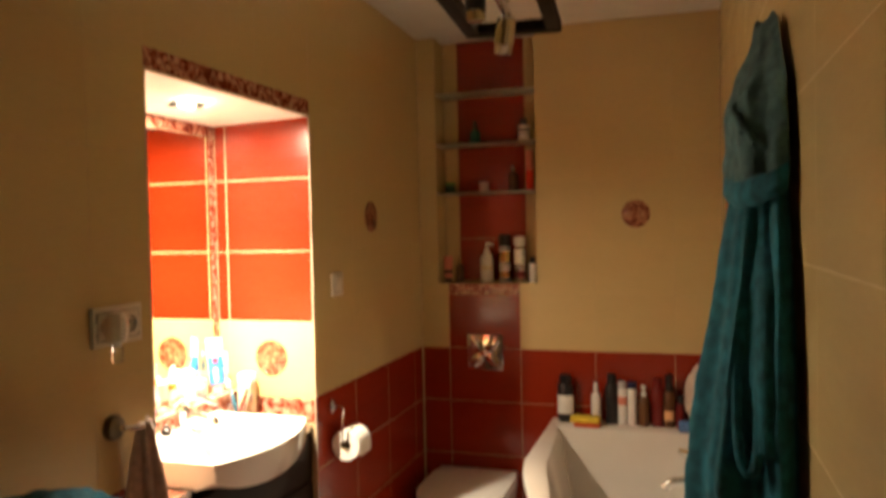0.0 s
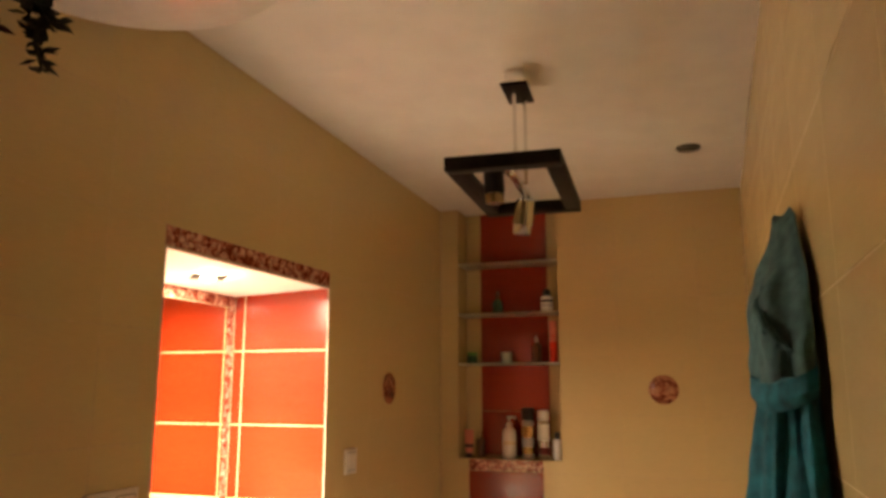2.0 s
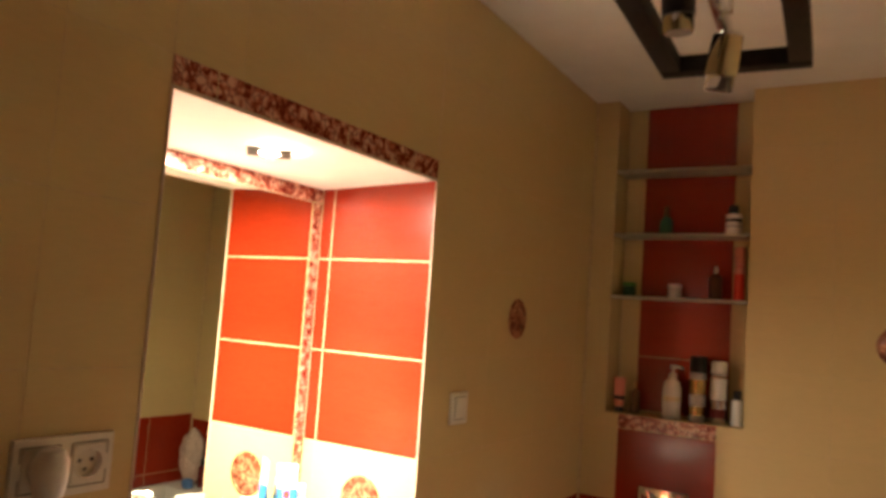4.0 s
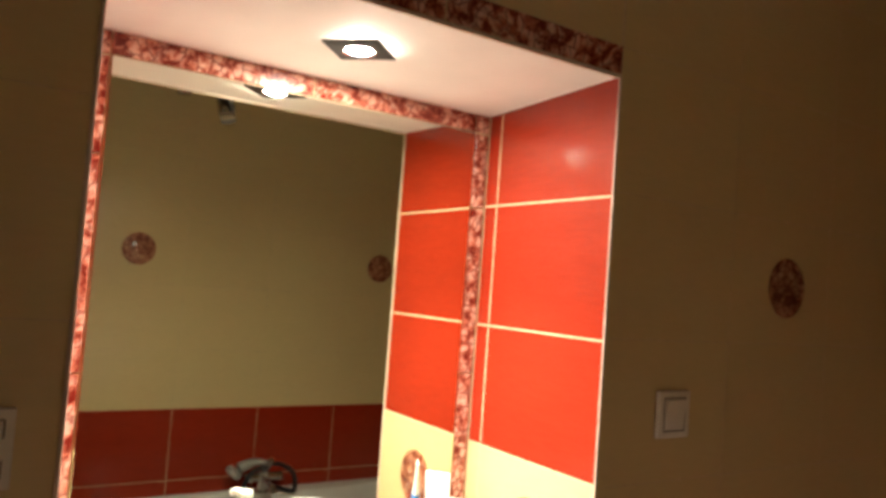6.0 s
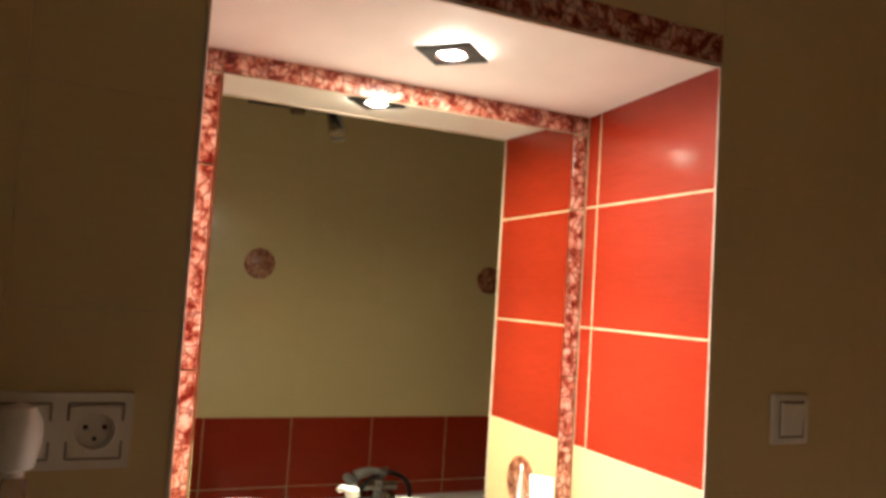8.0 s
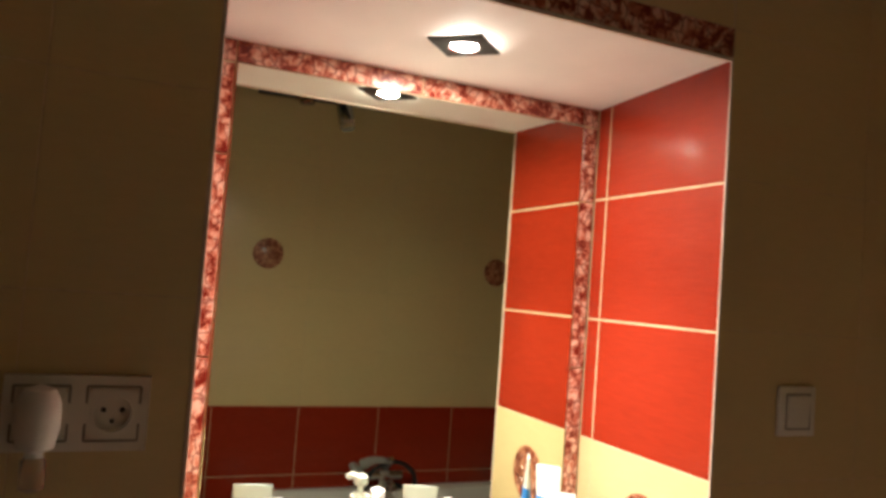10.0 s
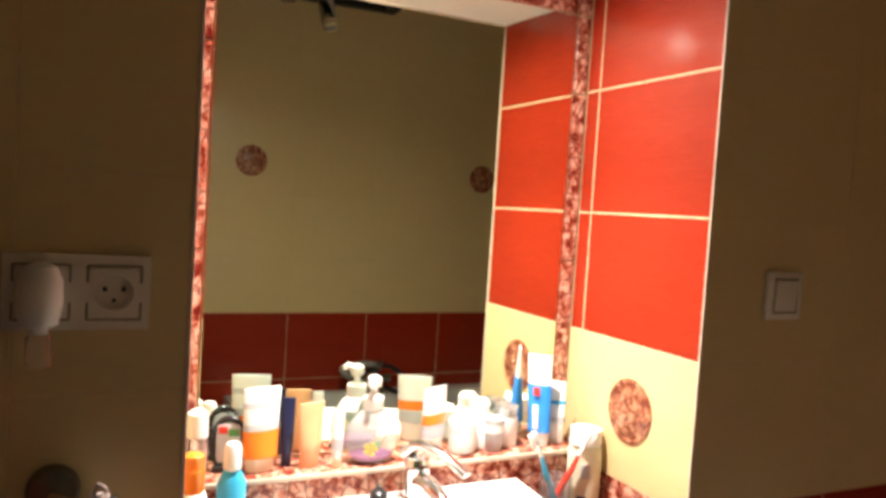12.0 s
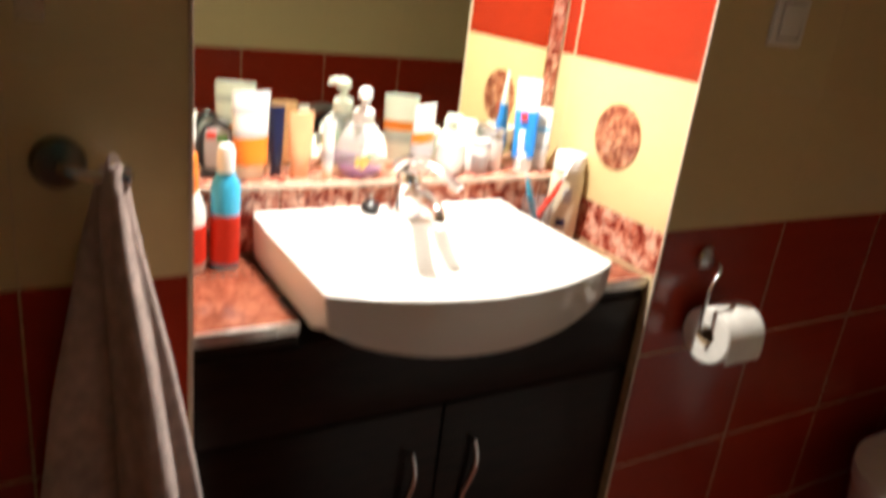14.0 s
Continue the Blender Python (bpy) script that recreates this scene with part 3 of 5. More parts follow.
def toilet():
    e = thing("wall_hung_toilet", pose(-0.632, FY, 0), "white wall-hung toilet with a closed rounded lid", "toilet")

    def plan(w, l, k=26, back=0.0):
        pts = [(-w * 0.93, back), (-w, -0.12)]
        pts += [(-w * math.cos(math.pi * i / k) * 1.0, -(l - w * 1.15) - w * 1.15 * math.sin(math.pi * i / k)) for i in range(k + 1)]
        return pts + [(w, -0.12), (w * 0.93, back)]
    bm = bmesh.new()
    rings = []
    for z, w, l in ((0.10, 0.10, 0.30), (0.16, 0.125, 0.38), (0.26, 0.16, 0.47), (0.36, 0.178, 0.515), (0.415, 0.182, 0.52), (0.425, 0.18, 0.518)):
        rings.append([bm.verts.new((x, y, z)) for x, y in plan(w, l)])
    m = len(rings[0])
    for a, b in zip(rings, rings[1:]):
        for i in range(m):
            bm.faces.new((a[i], a[(i + 1) % m], b[(i + 1) % m], b[i]))
    bm.faces.new(rings[0][::-1])
    bm.faces.new(rings[-1])
    part("pan", bm, M_CERAMIC, e)
    part("seat", prism(plan(0.186, 0.525, back=-0.03), 0.427, 0.441, 0.005), M_WHITE, e)
    part("lid", prism(plan(0.188, 0.528, back=-0.025), 0.443, 0.466, 0.010, 4), M_WHITE, e)
    for s in (-1, 1):
        part("hinge", tube([(s * 0.09, -0.018, 0.448), (s * 0.05, -0.018, 0.448)], 0.010, 12), M_CHROME, e)
    return e


toilet()


def flush_plate():
    e = thing("flush_plate", pose(-0.600, FY - 0.001, 0.990), "polished chrome flush plate with four curved petals", "flush plate")
    part("plate", box(-0.083, 0.083, -0.010, 0.0, -0.079, 0.079, 0.004), M_CHROME, e)
    for i in range(4):
        a = math.pi / 4 + i * math.pi / 2
        c, s = math.cos(a), math.sin(a)
        bm = lathe([(0.003, -0.006), (0.028, 0.0), (0.026, 0.004), (0.012, 0.009), (0.002, 0.010)], 20, sx=1.7, sy=0.85)
        part("petal", bm, M_CHROME, e, at=pose(c * 0.052, -0.012, s * 0.05) @ pose(0, 0, 0, 90, 0, 0) @ pose(0, 0, 0, 0, 0, math.degrees(a)))
    part("button", lathe([(0.016, 0), (0.016, 0.008), (0.012, 0.011)], 20), M_CHROME, e, at=pose(0, -0.010, 0, 90, 0, 0))
    return e


flush_plate()


# ---- fittings on the west wall ----
def wall_plate(e, w, h):
    """A rounded frame plate on the wall, facing +x."""
    return box(0.0, 0.009, -w / 2, w / 2, -h / 2, h / 2, 0.003, 3)


def socket_face(y):
    """A square face with a round sunk well, facing +x."""
    bm = bmesh.new()
    n = 40
    rings = []
    for r, x in ((None, 0.0086), (None, 0.0115), (0.0215, 0.0115), (0.0205, 0.0125), (0.0190, 0.0118), (0.0183, 0.0016)):
        ring = []
        for i in range(n):
            a = 2 * math.pi * (i + 0.5) / n
            c, d = math.cos(a), math.sin(a)
            k = r if r else 1 / max(abs(c) / 0.0245, abs(d) / 0.0265)
            ring.append(bm.verts.new((x, y + c * k, d * k)))
        rings.append(ring)
    for a, b in zip(rings, rings[1:]):
        for i in range(n):
            bm.faces.new((a[i], a[(i + 1) % n], b[(i + 1) % n], b[i]))
    bm.faces.new(rings[-1])
    return bm


def double_socket():
    e = thing("double_socket", pose(LX + 0.0005, 1.4345, 1.362), "cream double wall socket with an appliance plugged in", "socket")
    bm = bmesh.new()
    for b in ((0, 0.009, -0.072, 0.072, 0.027, 0.0405), (0, 0.009, -0.072, 0.072, -0.0405, -0.027), (0, 0.009, -0.072, -0.060, -0.027, 0.027),
              (0, 0.009, -0.011, 0.011, -0.027, 0.027), (0, 0.009, 0.060, 0.072, -0.027, 0.027)):
        box(*b, bm=bm)
    part("frame", bm, M_SWITCH, e, smooth=False)
    for s in (-1, 1):
        y = s * 0.0355
        for k in (-1, 1):
            # thin dark strips on the plate, painting the shade of the insert gap
            part("groove", box(0.0085, 0.0096, y - 0.027, y + 0.027, k * 0.0295 - 0.0012, k * 0.0295 + 0.0012), M_SHADOWGAP, e)
            for q in (-1, 1):
                part("groove", box(0.0085, 0.0096, y + q * 0.027 - 0.0012, y + q * 0.027 + 0.0012, min(k * 0.011, k * 0.0295), max(k * 0.011, k * 0.0295)), M_SHADOWGAP, e)
        insert = part("insert", socket_face(y), M_SWITCH, e)
        for dy, dz, r in ((-0.0095, 0.003, 0.0027), (0.0095, 0.003, 0.0027), (0.0, -0.0095, 0.0024)):
            # no opening is cut: a dark disc paints the shade of each pin hole
            part("hole", lathe([(r, 0), (r, 0.0012)], 12), M_DARK, insert, at=pose(0.0016, y + dy, dz, 0, 90, 0))
    return e


double_socket()


def plug_in():
    e = thing("plug_in_freshener", pose(LX + 0.014, 1.399, 1.364), "white plug-in air freshener with a clear refill bottle", "air freshener")
    bm = lathe([(0.010, -0.036), (0.019, -0.032), (0.0235, -0.01), (0.0225, 0.014), (0.016, 0.028), (0.004, 0.032)], 24, sx=1.0, sy=0.95)
    part("shell", bm, M_WHITE, e, at=pose(0.022, 0, 0))
    part("prong_block", lathe([(0.018, -0.004), (0.018, 0.006)], 20), M_WHITE, e, at=pose(0.0, 0, 0, 0, 90, 0))
    part("refill", lathe([(0.010, -0.076), (0.0125, -0.073), (0.0125, -0.046), (0.008, -0.040), (0.008, -0.035)], 20), M_CLEAR, e, "clear glass refill", at=pose(0.022, 0, 0))
    part("refill_collar", lathe([(0.0088, -0.042), (0.0088, -0.036)], 18), M_WHITE, e, at=pose(0.022, 0, 0))
    return e


plug_in()


def light_switch():
    e = thing("light_switch", pose(LX + 0.0005, 2.511, 1.366), "cream single rocker light switch on the wall", "switch")
    part("frame", wall_plate(e, 0.081, 0.081), M_SWITCH, e)
    for q in (-1, 1):
        # dark strips laid on the frame as painted shade round the rocker
        part("groove", box(0.0085, 0.0096, q * 0.0265 - 0.0013, q * 0.0265 + 0.0013, -0.029, 0.029), M_SHADOWGAP, e)
        part("groove", box(0.0085, 0.0096, -0.0265, 0.0265, q * 0.0285 - 0.0013, q * 0.0285 + 0.0013), M_SHADOWGAP, e)
    bm = box(0.0085, 0.0125, -0.024, 0.024, -0.0265, 0.0265, 0.0015)
    for v in bm.verts:
        if v.co.x > 0.011:
            v.co.x += v.co.z * 0.07
    part("rocker", bm, M_SWITCH, e)
    return e


light_switch()


def towel_hook():
    e = thing("towel_hook", pose(LX + 0.0005, 1.417, 1.146), "round towel hook with a darkened metal rosette and a short chrome arm", "hook")
    # chrome rosette given a dark colour in place of the dark room it mirrors
    part("rosette", lathe([(0.027, 0), (0.027, 0.008), (0.023, 0.014), (0.006, 0.016)], 28), M_DARKMETAL, e, at=pose(0, 0, 0, 0, 90, 0))
    part("arm", tube(curve_pts([(0.012, 0.0, 0), (0.034, 0.004, 0.0), (0.048, 0.03, -0.004), (0.05, 0.052, -0.004)], 5), 0.0065, 12), M_CHROME, e)
    part("tip", lathe([(0.004, -0.010), (0.0105, -0.006), (0.0105, 0.004), (0.004, 0.008)], 16), M_CHROME, e, at=pose(0.05, 0.056, -0.004, 90, 0, 0))
    return e


towel_hook()


def hanging_cloth(sections, folds, seed, n=64, amp=0.35, back=1.0):
    """A hung cloth: closed cross-sections with folds that deepen downwards. sections: (z, cx, cy, half x, half y)."""
    rnd = random.Random(seed)
    ph = [rnd.uniform(0, 6.28) for _ in range(4)]
    bm = bmesh.new()
    rings = []
    m = len(sections)
    for k, (z, cx, cy, hx, hy) in enumerate(sections):
        f = min(1.0, k / (m * 0.35))
        ring = []
        for i in range(n):
            a = 2 * math.pi * i / n
            w = 1 + amp * f * (0.55 * math.sin(folds * a + ph[0] + 0.8 * math.sin(z * 3 + ph[1])) + 0.3 * math.sin((folds * 2 - 1) * a + ph[2] + z * 2.2) + 0.15 * math.sin(3 * a + ph[3] + z * 5))
            c = math.cos(a)
            c = c ** back if c > 0 else c
            ring.append(bm.verts.new((cx + (c * hx if c > 0 and back < 1 else c * hx * w), cy + math.sin(a) * hy * (1 + (w - 1) * 0.6), z)))
        rings.append(ring)
    for a, b in zip(rings, rings[1:]):
        for i in range(n):
            bm.faces.new((a[i], a[(i + 1) % n], b[(i + 1) % n], b[i]))
    bm.faces.new(rings[0])
    bm.faces.new(rings[-1][::-1])
    return bm


def loft_rows(keys, steps=5):
    """Smooth rows between key rows."""
    out = []
    for a, b in zip(keys, keys[1:]):
        for i in range(steps):
            t = i / steps
            t = t * t * (3 - 2 * t) * 0.4 + t * 0.6
            out.append(tuple(p + (q - p) * t for p, q in zip(a, b)))
    return out + [keys[-1]]


def hand_towel():
    e = thing("hand_towel", pose(LX + 0.053, 1.464, 1.134), "pinkish beige terry hand towel hanging from a chrome hook", "towel")
    rows = loft_rows([(0.020, 0, 0, 0.006, 0.008), (0.0, 0, 0, 0.013, 0.014), (-0.08, 0.003, 0.006, 0.020, 0.022), (-0.2, 0.006, 0.020, 0.026, 0.032), (-0.35, 0.008, 0.034, 0.030, 0.042), (-0.6, 0.008, 0.052, 0.034, 0.056)], 6)
    part("front_fall", hanging_cloth(rows, 3, 3, amp=0.44), M_TOWEL, e)
    rows = loft_rows([(0.015, -0.016, -0.004, 0.006, 0.008), (-0.06, -0.02, -0.012, 0.012, 0.020), (-0.25, -0.024, -0.034, 0.015, 0.036), (-0.62, -0.024, -0.062, 0.017, 0.062)], 6)
    part("back_fall", hanging_cloth(rows, 2, 8, amp=0.12), M_TOWEL, e)
    part("loop", tube(curve_pts([(0, 0.0, 0.012), (0.0, 0.004, 0.024), (0.0, -0.004, 0.030), (0, -0.008, 0.015)], 4), 0.002, 6), M_TOWEL, e)
    return e


hand_towel()


def paper_holder():
    e = thing("paper_holder", pose(LX + 0.0005, 2.45, 0.95), "chrome toilet paper holder with a curved arm", "paper holder")
    part("rosette", lathe([(0.022, 0), (0.022, 0.008), (0.018, 0.013), (0.005, 0.015)], 26), M_CHROME, e, at=pose(0, 0, 0, 0, 90, 0))
    arm = curve_pts([(0.012, 0, 0), (0.052, -0.012, -0.004), (0.060, -0.038, -0.035), (0.060, -0.040, -0.09), (0.060, -0.028, -0.113), (0.060, 0.02, -0.115), (0.060, 0.105, -0.115)], 6)
    part("arm", tube(arm, 0.004, 10), M_CHROME, e)
    return e


paper_holder()


def paper_roll():
    e = thing("toilet_paper_roll", pose(LX + 0.0605, 2.478, 0.835), "half-used roll of white toilet paper on a chrome arm", "toilet paper")
    bm = bmesh.new()
    n, hl = 40, 0.048
    prof = [(0.0195, -hl), (0.050, -hl), (0.0515, -hl + 0.0015), (0.0515, hl - 0.0015), (0.050, hl), (0.0195, hl)]
    rings = [[bm.verts.new((r * math.cos(2 * math.pi * i / n), y, r * math.sin(2 * math.pi * i / n))) for i in range(n)] for r, y in prof]
    for a, b in zip(rings, rings[1:] + rings[:1]):
        for i in range(n):
            bm.faces.new((a[i], a[(i + 1) % n], b[(i + 1) % n], b[i]))
    part("paper", bm, M_PAPER, e, at=pose(0, 0, -0.012))
    bm = bmesh.new()
    prof = [(0.0175, -hl + 0.001), (0.0192, -hl + 0.001), (0.0192, hl - 0.001), (0.0175, hl - 0.001)]
    rings = [[bm.verts.new((r * math.cos(2 * math.pi * i / n), y, r * math.sin(2 * math.pi * i / n))) for i in range(n)] for r, y in prof]
    for a, b in zip(rings, rings[1:] + rings[:1]):
        for i in range(n):
            bm.faces.new((a[i], a[(i + 1) % n], b[(i + 1) % n], b[i]))
    part("core", bm, M_CARD, e, "cardboard core", at=pose(0, 0, -0.012))
    pts = [(0.0525 * math.cos(a), 0.0525 * math.sin(a)) for a in [1.6 - 0.2 * i for i in range(9)]] + [(0.0535, -0.02), (0.052, -0.035)]
    bm = bmesh.new()
    rows = [[bm.verts.new((x + d, y, z - 0.012)) for d, y in ((0, -hl + 0.002), (0, hl - 0.002))] + [bm.verts.new((x + 0.0007, y, z - 0.0115)) for y in (hl - 0.002, -hl + 0.002)] for x, z in pts]
    for a, b in zip(rows, rows[1:]):
        for i in range(4):
            bm.faces.new((a[i], a[(i + 1) % 4], b[(i + 1) % 4], b[i]))
    bm.faces.new(rows[0])
    bm.faces.new(rows[-1][::-1])
    part("loose_sheet", bm, M_PAPER, e)
    return e


paper_roll()


# ---- robe on the east wall ----
def robe_hook():
    e = thing("robe_hook", pose(RX - 0.0005, 1.545, 1.850), "small chrome robe hook on the cream wall", "hook")
    part("rosette", lathe([(0.018, 0), (0.018, 0.006), (0.006, 0.010)], 22), M_CHROME, e, at=pose(0, 0, 0, 0, -90, 0))
    part("arm", tube(curve_pts([(-0.008, 0, 0), (-0.03, 0, -0.004), (-0.04, 0, 0.014)], 5), 0.005, 10), M_CHROME, e)
    return e


robe_hook()


def robe_fall(keys, folds, seed, n=96, amp=0.12, steps=6, sag=0.0, rough=0.0):
    """Cloth hung flat against the wall: keys (z, back, cy, depth, half width), bulging into the room with folds."""
    rnd = random.Random(seed)
    ph = [rnd.uniform(0, 6.28) for _ in range(4)]
    bm = bmesh.new()
    rings = []
    rows = loft_rows(keys, steps)
    for k, (z, cx, cy, dep, hy) in enumerate(rows):
        f = min(1.0, k / (len(rows) * 0.3))
        ring = []
        for i in range(n):
            a = 2 * math.pi * i / n
            c, s = math.cos(a), math.sin(a)
            w = 1 + amp * f * (0.6 * math.sin(folds * a + ph[0] + 0.9 * math.sin(z * 2.6 + ph[1])) + 0.3 * math.sin((folds * 2 - 1) * a + ph[2] + z * 2.0))
            w += rough * f * noise.noise((c * 2.2 + seed, s * 2.2, z * 16)) + rough * 0.5 * noise.noise((c * 5 + seed, s * 5, z * 30))
            x = cx + (c * dep * w if c < 0 else c * 0.010)
            ring.append(bm.verts.new((x, cy + s * hy * (1 + (w - 1) * 0.5), z + sag * f * min(0.8, 1 - math.cos(a - math.radians(215))))))
        rings.append(ring)
    for a, b in zip(rings, rings[1:]):
        for i in range(n):
            bm.faces.new((a[i], a[(i + 1) % n], b[(i + 1) % n], b[i]))
    bm.faces.new(rings[0])
    bm.faces.new(rings[-1][::-1])
    return bm, rings


def bathrobe():
    e = thing("bathrobe", pose(RX, 1.54, 0), "long teal terry bathrobe with a grey-green hood, hanging from a hook", "bathrobe")
    keys = [(1.800, -0.014, -0.020, 0.016, 0.030), (1.760, -0.014, -0.020, 0.030, 0.070), (1.700, -0.014, -0.034, 0.048, 0.126), (1.600, -0.014, -0.038, 0.064, 0.163),
            (1.440, -0.014, -0.046, 0.088, 0.203), (1.300, -0.014, -0.048, 0.113, 0.223), (1.150, -0.014, -0.048, 0.133, 0.232), (0.950, -0.014, -0.046, 0.141, 0.235), (0.660, -0.014, -0.044, 0.142, 0.237)]
    part("body", robe_fall(keys, 11, 21, n=168, amp=0.17, rough=0.05)[0], M_TEAL, e)
    keys = [(1.888, -0.028, -0.017, 0.007, 0.014), (1.878, -0.020, -0.019, 0.019, 0.038), (1.838, -0.016, -0.030, 0.028, 0.068), (1.785, -0.016, -0.040, 0.046, 0.106),
            (1.735, -0.016, -0.046, 0.066, 0.148), (1.660, -0.016, -0.052, 0.072, 0.174), (1.600, -0.016, -0.054, 0.068, 0.174)]
    bm, rings = robe_fall(keys, 6, 33, n=112, amp=0.13, steps=7, sag=0.055, rough=0.15)
    crease = [rings[min(24 + (2 * i) // 3, len(rings) - 1)][58 + i].co + Vector((-0.001, -0.002, 0)) for i in range(20)]
    crease = [c.copy() for c in crease]
    part("hood", bm, M_TEALGREY, e, "grey-green hood lining")
    part("hood_fold", tube(crease, [0.002 + 0.006 * math.sin(math.pi * i / 19) for i in range(20)], 10), M_TEALGREY, e)
    keys = [(1.624, -0.016, -0.054, 0.066, 0.170), (1.614, -0.016, -0.054, 0.075, 0.182), (1.588, -0.016, -0.054, 0.076, 0.183), (1.574, -0.016, -0.054, 0.068, 0.172)]
    part("hood_hem", robe_fall(keys, 6, 33, n=84, amp=0.0, steps=4, sag=0.055, rough=0.05)[0], M_TEAL, e)
    keys = [(1.530, -0.026, -0.140, 0.041, 0.062), (1.450, -0.026, -0.168, 0.052, 0.078), (1.320, -0.026, -0.188, 0.061, 0.086), (1.225, -0.026, -0.194, 0.065, 0.090), (1.215, -0.026, -0.194, 0.057, 0.080)]
    part("sleeve", robe_fall(keys, 5, 5, n=64, amp=0.16)[0], M_TEAL, e)
    keys = [(1.525, -0.030, -0.001, 0.044, 0.046), (1.420, -0.030, -0.005, 0.076, 0.068), (1.200, -0.030, -0.005, 0.115, 0.080), (0.950, -0.030, -0.005, 0.121, 0.085)]
    part("front_lapel", robe_fall(keys, 4, 9, n=64, amp=0.15)[0], M_TEAL, e)
    loop = curve_pts([(-0.078, -0.195, 1.42), (-0.088, -0.226, 1.30), (-0.086, -0.250, 1.215), (-0.074, -0.262, 1.192), (-0.062, -0.264, 1.225), (-0.054, -0.240, 1.40)], 7)
    part("belt", tube(loop, 0.008, 8), M_TEAL, e)
    return e


bathrobe()


# ---- pendant lamp ----
def pendant():
    e = thing("ceiling_lamp", pose(-0.199, 2.092, CZ + RISE * (FY - 2.092), 0, 0, 4.3), "black wooden frame ceiling lamp with unlit chrome spot heads", "ceiling lamp")
    part("canopy", box(-0.026, 0.026, -0.060, 0.060, -0.040, 0.001, 0.003), M_CHROME, e, "chrome ceiling canopy")
    part("canopy_plate", box(-0.036, 0.036, -0.072, 0.072, -0.050, -0.0405, 0.002), M_WENGE, e)
    for x, y in ((-0.004, -0.035), (0.014, 0.035)):
        part("rod", tube([(x, y, -0.050), (x, y, -0.298)], 0.0052, 12), M_CHROME, e)
    z0, z1, w, l, t = -0.333, -0.299, 0.141, 0.262, 0.040
    for a in ((-w, w, -l, -l + t), (-w, w, l - t, l), (-w, -w + t, -l + t, l - t), (w - t, w, -l + t, l - t)):
        part("frame_bar", box(*a, z0, z1, 0.0015), M_WENGE, e)
    part("cross_bar", box(-0.010, 0.010, -l + t, l - t, -0.314, -0.296, 0.001), M_CHROME, e)
    for x, y, z, tilt, twist in ((-0.045, -0.13, -0.300, 4, -20), (0.016, 0.0, -0.357, 16, 40)):
        h = part("spot_head", lathe([(0.020, 0.010), (0.0255, 0.004), (0.0265, -0.052), (0.0265, -0.062)], 28), M_POLISH if x > 0 else M_BLACK, e,
                 at=pose(x, y, z, 0, 0, 0) @ pose(0, 0, 0, tilt, 0, twist))
        part("lens_collar", lathe([(0.0225, -0.088), (0.024, -0.083), (0.024, -0.0625)], 28), M_CLEAR if x > 0 else M_POLISH, h)
        part("lens", lathe([(0.0205, -0.0895), (0.0205, -0.0882)], 24), M_LENS, h)
        part("joint", tube([(0, y, -0.320), (x * 0.6, y, (z - 0.287) / 2), (x, y, z + 0.006)], 0.006, 10), M_CHROME, e)
    return e


pendant()

vent = thing("ceiling_vent", pose(0.230, 2.84, CZ + RISE * (FY - 2.84)), "small round dark ceiling vent", "vent")
part("rim", lathe([(0.042, -0.0005), (0.042, -0.006), (0.038, -0.010), (0.032, -0.010), (0.030, -0.004)], 32), M_DARKMETAL, vent)
part("disc", lathe([(0.026, -0.010), (0.026, -0.014), (0.020, -0.016), (0.002, -0.016)], 28), M_DARKMETAL, vent)
part("stem", lathe([(0.006, -0.012), (0.006, -0.003)], 12), M_GREY, vent)


# ---- glass shelves in the recess ----
SHELF_Z = (1.716, 1.938, 2.168)
for z in SHELF_Z:
    s = thing("glass_shelf", pose((SX0 + SX1) / 2, FY + SD / 2, z), "greenish clear glass shelf fixed in the wall recess", "shelf", "glass shelves in the recess")
    hw = (SX1 - SX0) / 2 - 0.003
    part("pane", box(-hw, hw, -SD / 2 + 0.004, SD / 2 - 0.004, -0.009, 0.0, 0.001), M_GLASS, s, smooth=False)
    for x in (-1, 1):
        for y in (-0.035, 0.035):
            part("bracket", lathe([(0.005, -0.013), (0.005, -0.0095)], 12), M_CHROME, s, at=pose(x * (hw - 0.008), y, 0))


# ---- bottles, tubes and jars ----
def bottle(at, label, prof, body, cap=None, capmat=None, bands=(), name="bottle", cat="bottle", group="", sx=1.0, sy=1.0, power=2.0, pump=False, extra=None, seg=24):
    """A container from its profile; bands: (z0, z1, radius, material) printed sleeves set just proud."""
    e = thing(name, at, label, cat, group)
    part("body", lathe(prof, seg, sx, sy, power), body, e)
    if cap:
        part("cap", lathe(cap, seg, 1.0, 1.0), capmat, e)
    for z0, z1, r, m in bands:
        part("print_band", lathe([(r + 0.0001, z0), (r + 0.0006, z0 + 0.0004), (r + 0.0006, z1 - 0.0004), (r + 0.0001, z1)], seg, sx, sy, power), m, e)
    if pump:
        z = cap[-1][1]
        part("pump_stem", lathe([(0.004, z), (0.004, z + 0.016)], 12), capmat, e)
        bm = lathe([(0.009, z + 0.015), (0.010, z + 0.018), (0.009, z + 0.026), (0.004, z + 0.028)], 16)
        tube([(0.0, 0, z + 0.022), (0.02, -0.012, z + 0.022), (0.028, -0.017, z + 0.016)], [0.006, 0.005, 0.004], 10, bm)
        part("pump_head", bm, capmat, e)
    return e


def cyl(r, h, sh=0.006):
    return [(r * 0.92, 0), (r, 0.003), (r, h - sh), (r * 0.86, h - sh * 0.3), (r * 0.6, h)]


